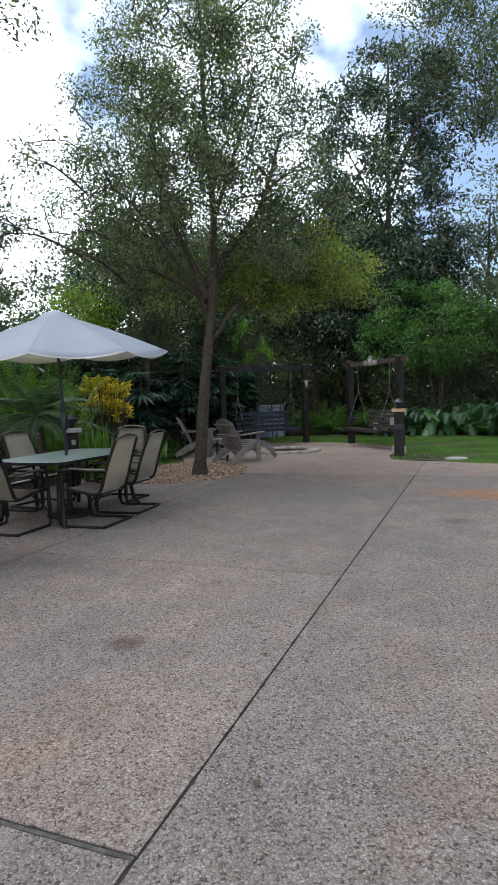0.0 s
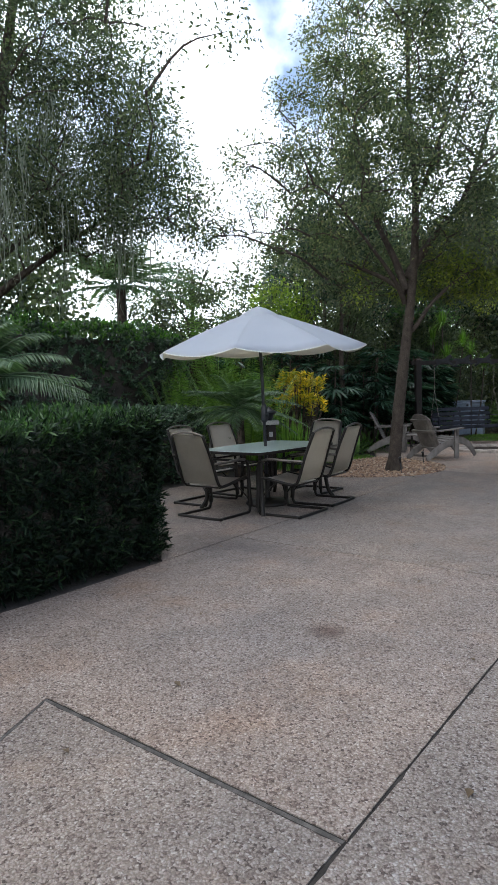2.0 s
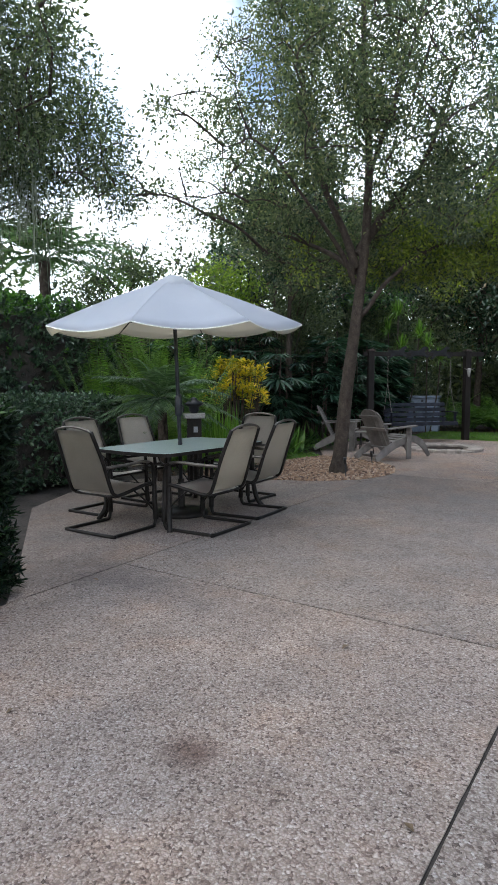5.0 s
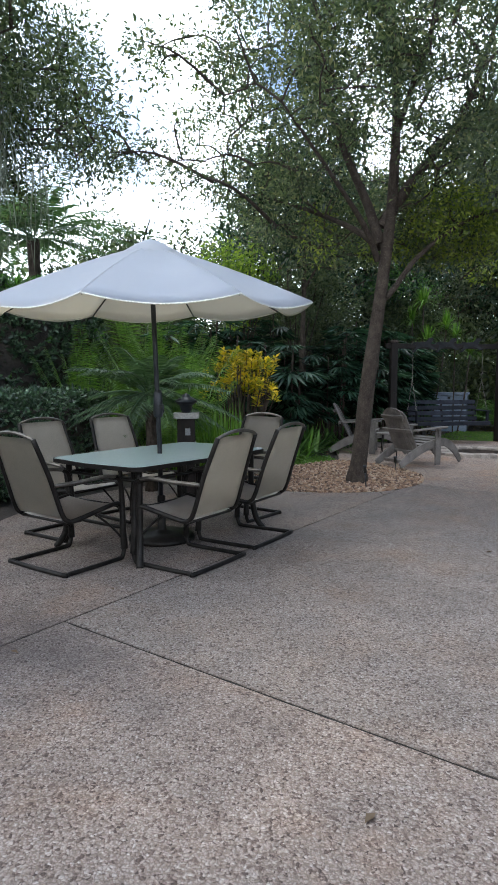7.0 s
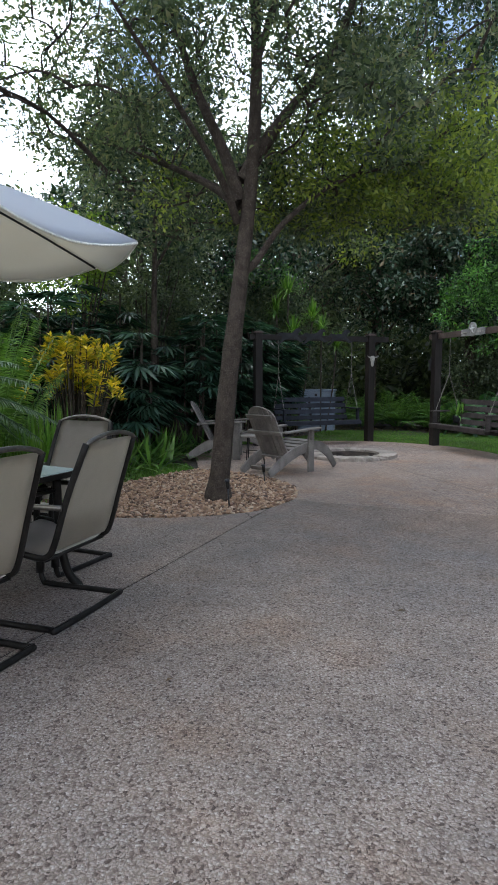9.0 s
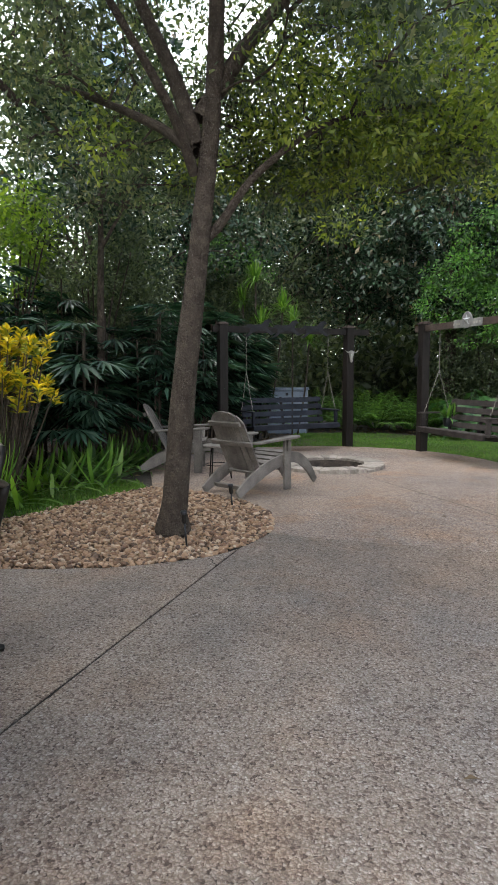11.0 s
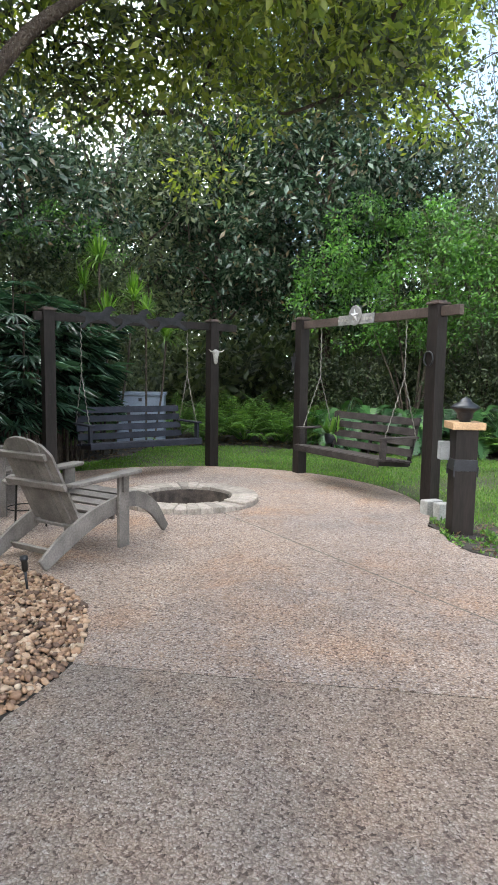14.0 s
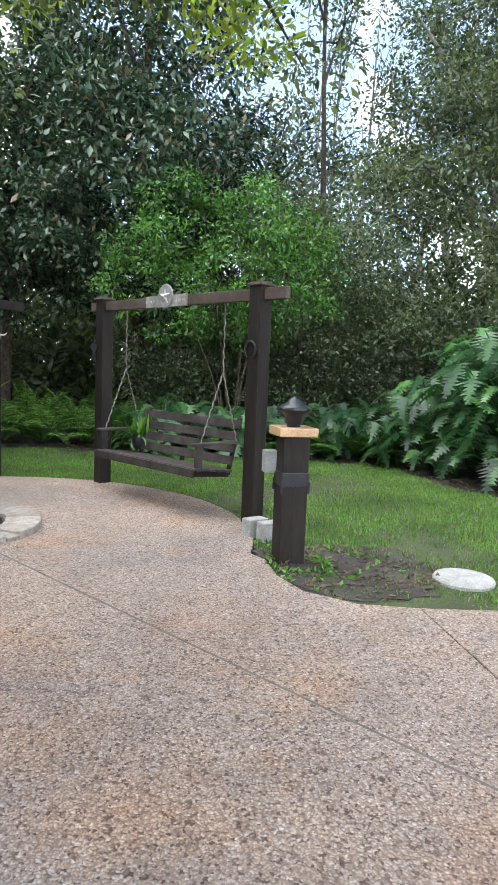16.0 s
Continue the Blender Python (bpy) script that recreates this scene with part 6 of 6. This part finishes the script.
# magnolia
C = np.vstack([crown_points(210, (0, 0, 4.6), (2.7, 2.3, 2.4), 0.5, 0.95, 0.25, 4.0), crown_points(230, (-0.2, 0, 8.8), (2.5, 2.3, 4.0), 0.45, 1, 0.25, 5.0)])
tree("magnolia_tree", (-3.5, 21.6, 0), simple_limbs(12.5, 0.16, (0.2, 0), 8, 1.8, 0.2), C, "tall magnolia with large glossy dark leaves", M_BARK, G_MAGNOLIA, 0.15, 0, 105, 0.42, width=0.42, up=1.1)
C = crown_points(250, (0, 0, 5.3), (2.4, 2.0, 2.9), 0.35, 1, 0.3, 4.6)
tree("magnolia_tree", (-6.3, 22.4, 0), simple_limbs(8.2, 0.12, (0.3, 0), 7, 1.6, 0.25), C, "broad magnolia with glossy dark leaves behind the swings", M_BARK, G_MAGNOLIA, 0.15, 0, 95, 0.45, width=0.42, up=1.1)
C = crown_points(150, (0, 0, 4.9), (1.9, 1.8, 2.2), 0.3, 1, 0.3, 14.0)
tree("magnolia_tree", (-9.0, 18.3, 0), simple_limbs(7.4, 0.1, (0.2, 0), 7, 1.4, 0.25), C, "dark leafy tree beyond the lady palms", M_BARK, G_MAGNOLIA, 0.13, 0, 100, 0.42, width=0.42)
# right-hand oak
C = np.vstack([crown_points(170, (-0.2, -0.6, 5.5), (3.4, 3.0, 2.4), 0.45, 1, 0.3, 6.0), crown_points(170, (0.6, 0, 9.0), (3.3, 3.0, 3.0), 0.45, 1, 0.3, 7.0)])
tree("live_oak", (4.2, 21.4, 0), simple_limbs(11, 0.22, (-0.3, -0.2), 8, 2.6, 0.25), C, "tall live oak with grey limbs at the edge of the lawn", M_BARK_PALE, G_OAK_FAR, 0.1, 0, 260, 0.55)
# tall crown over the back of the lawn
C = crown_points(210, (-1.0, -0.5, 11.8), (3.2, 2.8, 2.7), 0.4, 1, 0.3, 12.0)
tree("live_oak", (0.7, 23.2, 0), simple_limbs(13, 0.09, (-0.5, -0.3), 6, 2.0, 0.6), C, "tall slender oak with its crown high above the lawn", M_BARK, G_OAK_FAR, 0.12, 0, 110, 0.5)
# left-hand mossy oak
C = np.vstack([crown_points(300, (2.5, 0.3, 6.6), (3.2, 3.0, 2.6), 0.3, 0.9, 0.34, 8.0), crown_points(130, (3.0, 1.2, 4.6), (2.3, 2.2, 1.0), 0.3, 1, 0.34, 9.0)])
mossy = tree("live_oak", (-11.4, 5.1, 0), simple_limbs(9.0, 0.24, (2.6, 0.6), 7, 2.8, 0.3), C, "large live oak hung with spanish moss", M_BARK, G_OAK_FAR, 0.06, 0, 250, 0.44)
mp = []
for i in range(90):
    p = np.array([rng.uniform(0.6, 4.2), rng.uniform(-1.5, 2.6), rng.uniform(3.7, 5.4)])
    L = rng.uniform(0.4, 1.3)
    for k in range(12):
        o = rng.normal(size=3) * [0.09, 0.09, 0.2]
        mp.append(tube_arrays(smooth_path([p + o, p + o * 1.6 + [0, 0, -L * 0.5], p + o * 0.8 + [0.05 * rng.normal(), 0.05 * rng.normal(), -L * rng.uniform(0.3, 1)]], 3), np.linspace(0.007, 0.002, 7), 3))
V, F = joined(mp)
moss = np_object("moss", V, F, M_MOSS, mossy, True)
tagged(moss, "grey-green hanging spanish moss", kind="stuff")
# slim tree among the lady palms
C = crown_points(120, (0, 0, 4.9), (1.7, 1.6, 1.6), 0.4, 1, 0.3, 11.0)
tree("slim_tree", (-7.85, 13.2, 0), simple_limbs(6.2, 0.075, (0.15, 0), 5, 1.0, 0.5), C, "slim grey-barked tree rising from the lady palms", M_BARK, G_MAGNOLIA, 0.13, 0, 60, 0.36)
# middle-distance trees
for k, (x, y, h, r, mat, leaf) in enumerate(((-10.5, 16.5, 6.5, 2.0, G_OAK_FAR, 0.12), (-12.8, 13.0, 5.2, 2.0, G_OAK_FAR, 0.12), (-8.2, 20.5, 7.0, 2.2, G_OAK_FAR, 0.13), (-0.5, 25.5, 8.5, 2.6, G_OAK_FAR, 0.14), (-7.0, 26.0, 10.0, 3.0, G_OAK_FAR, 0.15), (-13.5, 20.0, 7.5, 2.8, G_OAK_FAR, 0.15), (8.5, 20.0, 9.0, 3.0, G_OAK_FAR, 0.14), (8.0, 15.5, 6.5, 2.4, G_VIBURNUM, 0.12))):
    C = crown_points(130, (0, 0, h * 0.62), (r, r, h * 0.38), 0.45, 1, 0.3, k * 3.0)
    tree("oak_tree", (x, y, 0), simple_limbs(h, 0.11, (0.2, 0.1), 6, r * 0.7, 0.3), C, "mid-sized tree in the woods beyond the garden", M_BARK, mat, leaf, 0, 80, 0.5)
# thin bare saplings
for x, y, h in ((0.3, 24.0, 11.0), (0.9, 24.8, 12.0), (1.6, 24.2, 10.5)):
    C = crown_points(46, (0, 0, h * 0.72), (1.0, 1.0, h * 0.28), 0.3, 1, 0.2, x)
    tree("sapling", (x, y, 0), simple_limbs(h, 0.04, (0.3, 0.0), 11, 0.8, 0.3), C, "thin sparse tree seen against the sky", M_BARK_PALE, G_OAK_FAR, 0.12, 0, 12, 0.45)
# tall grassy plumes and palms on the left skyline
feather_plant("plume_palm", (-9.0, 9.95, 0), 9, 3.6, (1.3, 1.5), 0.22, 40, 0.3, 0.05, G_PALM, "slender feathery palm fronds standing above the hedge", "palm", 0.6, 0.06, 0.12)
feather_plant("cabbage_palm", (-11.7, 9.7, 0), 30, 2.0, (0.0, 1.3), 0.85, 34, 0.42, 0.06, G_BLUEPALM, "palm rising over the back hedge", "palm", 4.0, 0.13, 0.1)

# woods that close the garden
for x, y, z, rx, rz in ((-0.8, 20.6, 1.4, 1.5, 1.4), (1.6, 20.2, 1.7, 1.5, 1.7), (3.4, 19.0, 2.0, 1.6, 1.9), (5.4, 17.4, 2.0, 1.7, 2.0), (-2.6, 21.0, 1.3, 1.4, 1.2), (-9.3, 16.6, 1.8, 1.4, 1.7), (-8.2, 18.6, 1.7, 1.4, 1.7)):
    shrub("privet", (x, y, z), (rx, rx, rz), 120, 0.085, G_OAK_FAR, "dark green shrub at the edge of the woods", "shrub", 100, 0.34)
wr = np.random.default_rng(5)
az = np.linspace(radians(-75), radians(125), 260)
P = []
for a in az:
    tall = 9.0
    deg = math.degrees(a)
    if 24 < deg < 62:
        tall = 3.2
    elif 62 <= deg:
        tall = 8.0
    elif deg < -2 and deg > -9:
        tall = 5.0
    for _ in range(13 if -2 < deg < 30 else 8):
        d = wr.uniform(25, 33) if deg < 26 else wr.uniform(17, 24)
        P.append((-4 - d * math.sin(a), 6 + d * math.cos(a), tall * wr.random() ** 0.8 * wr.uniform(0.75, 1.1)))
P = np.array(P)
V, F = puffs(P, 1.0, 70, 0.26, 0.3, 0.5, 0.6)
ob = np_object("far_woods", V, F, G_OAK_FAR)
tagged(ob, "far green woodland round the garden", "woods", kind="stuff")
P = []
for i in range(2000):
    a = wr.uniform(radians(-75), radians(125))
    deg = math.degrees(a)
    d = wr.uniform(18, 23) if deg < 26 else wr.uniform(12.5, 17)
    P.append((-4 - d * math.sin(a), 6 + d * math.cos(a), 3.4 * wr.random() ** 1.1 * (0.7 if 24 < deg < 62 else 1.0)))
V, F = puffs(np.array(P), 0.9, 60, 0.25, 0.3, 0.5, 0.6)
ob = np_object("understory", V, F, G_OAK_FAR)
tagged(ob, "dense dark green undergrowth at the edge of the woods", "undergrowth", kind="stuff")
pieces = []
for i in range(46):
    a = wr.uniform(radians(-60), radians(100))
    d = wr.uniform(20, 30)
    x, y = -4 - d * math.sin(a), 6 + d * math.cos(a)
    h = 2.8 if 24 < math.degrees(a) < 62 else 8
    pieces.append(tube_arrays(np.array([(x, y, -0.1), (x + wr.normal() * 0.2, y, h / 2), (x + wr.normal() * 0.4, y, h)]), np.array([0.16, 0.12, 0.05]) * wr.uniform(0.6, 1.4), 7))
V, F = joined(pieces)
ob = np_object("far_trunks", V, F, M_BARK_PALE, None, True)
tagged(ob, "grey trunks in the far woodland", "woods", kind="stuff")
# ground cover of dead leaves under the planting
n = 9000
P = np.c_[rng.uniform(-11, 4, n), rng.uniform(8, 21, n)]
okp = ~inside(P, LAWN) & ~inside(P, BED) & (np.hypot(P[:, 0] + 4.42, P[:, 1] - 13.66) > 2.6) & ((P[:, 0] < -6.6) | (P[:, 1] > 12.2)) & ~((P[:, 0] > -2.2) & (P[:, 1] < 12.5))
P = P[okp]
k = len(P)
V, F = leaves(np.c_[P, np.full(k, -0.03)], np.c_[rng.normal(size=(k, 2)), rng.uniform(0, 0.3, k)], np.c_[rng.normal(size=(k, 2)) * 0.3, np.ones(k)], 0.09, 0.5, 0.3)
ob = np_object("leaf_litter", V, F, G_DEAD)
tagged(ob, "brown fallen leaves under the planting", "leaf litter", kind="stuff")
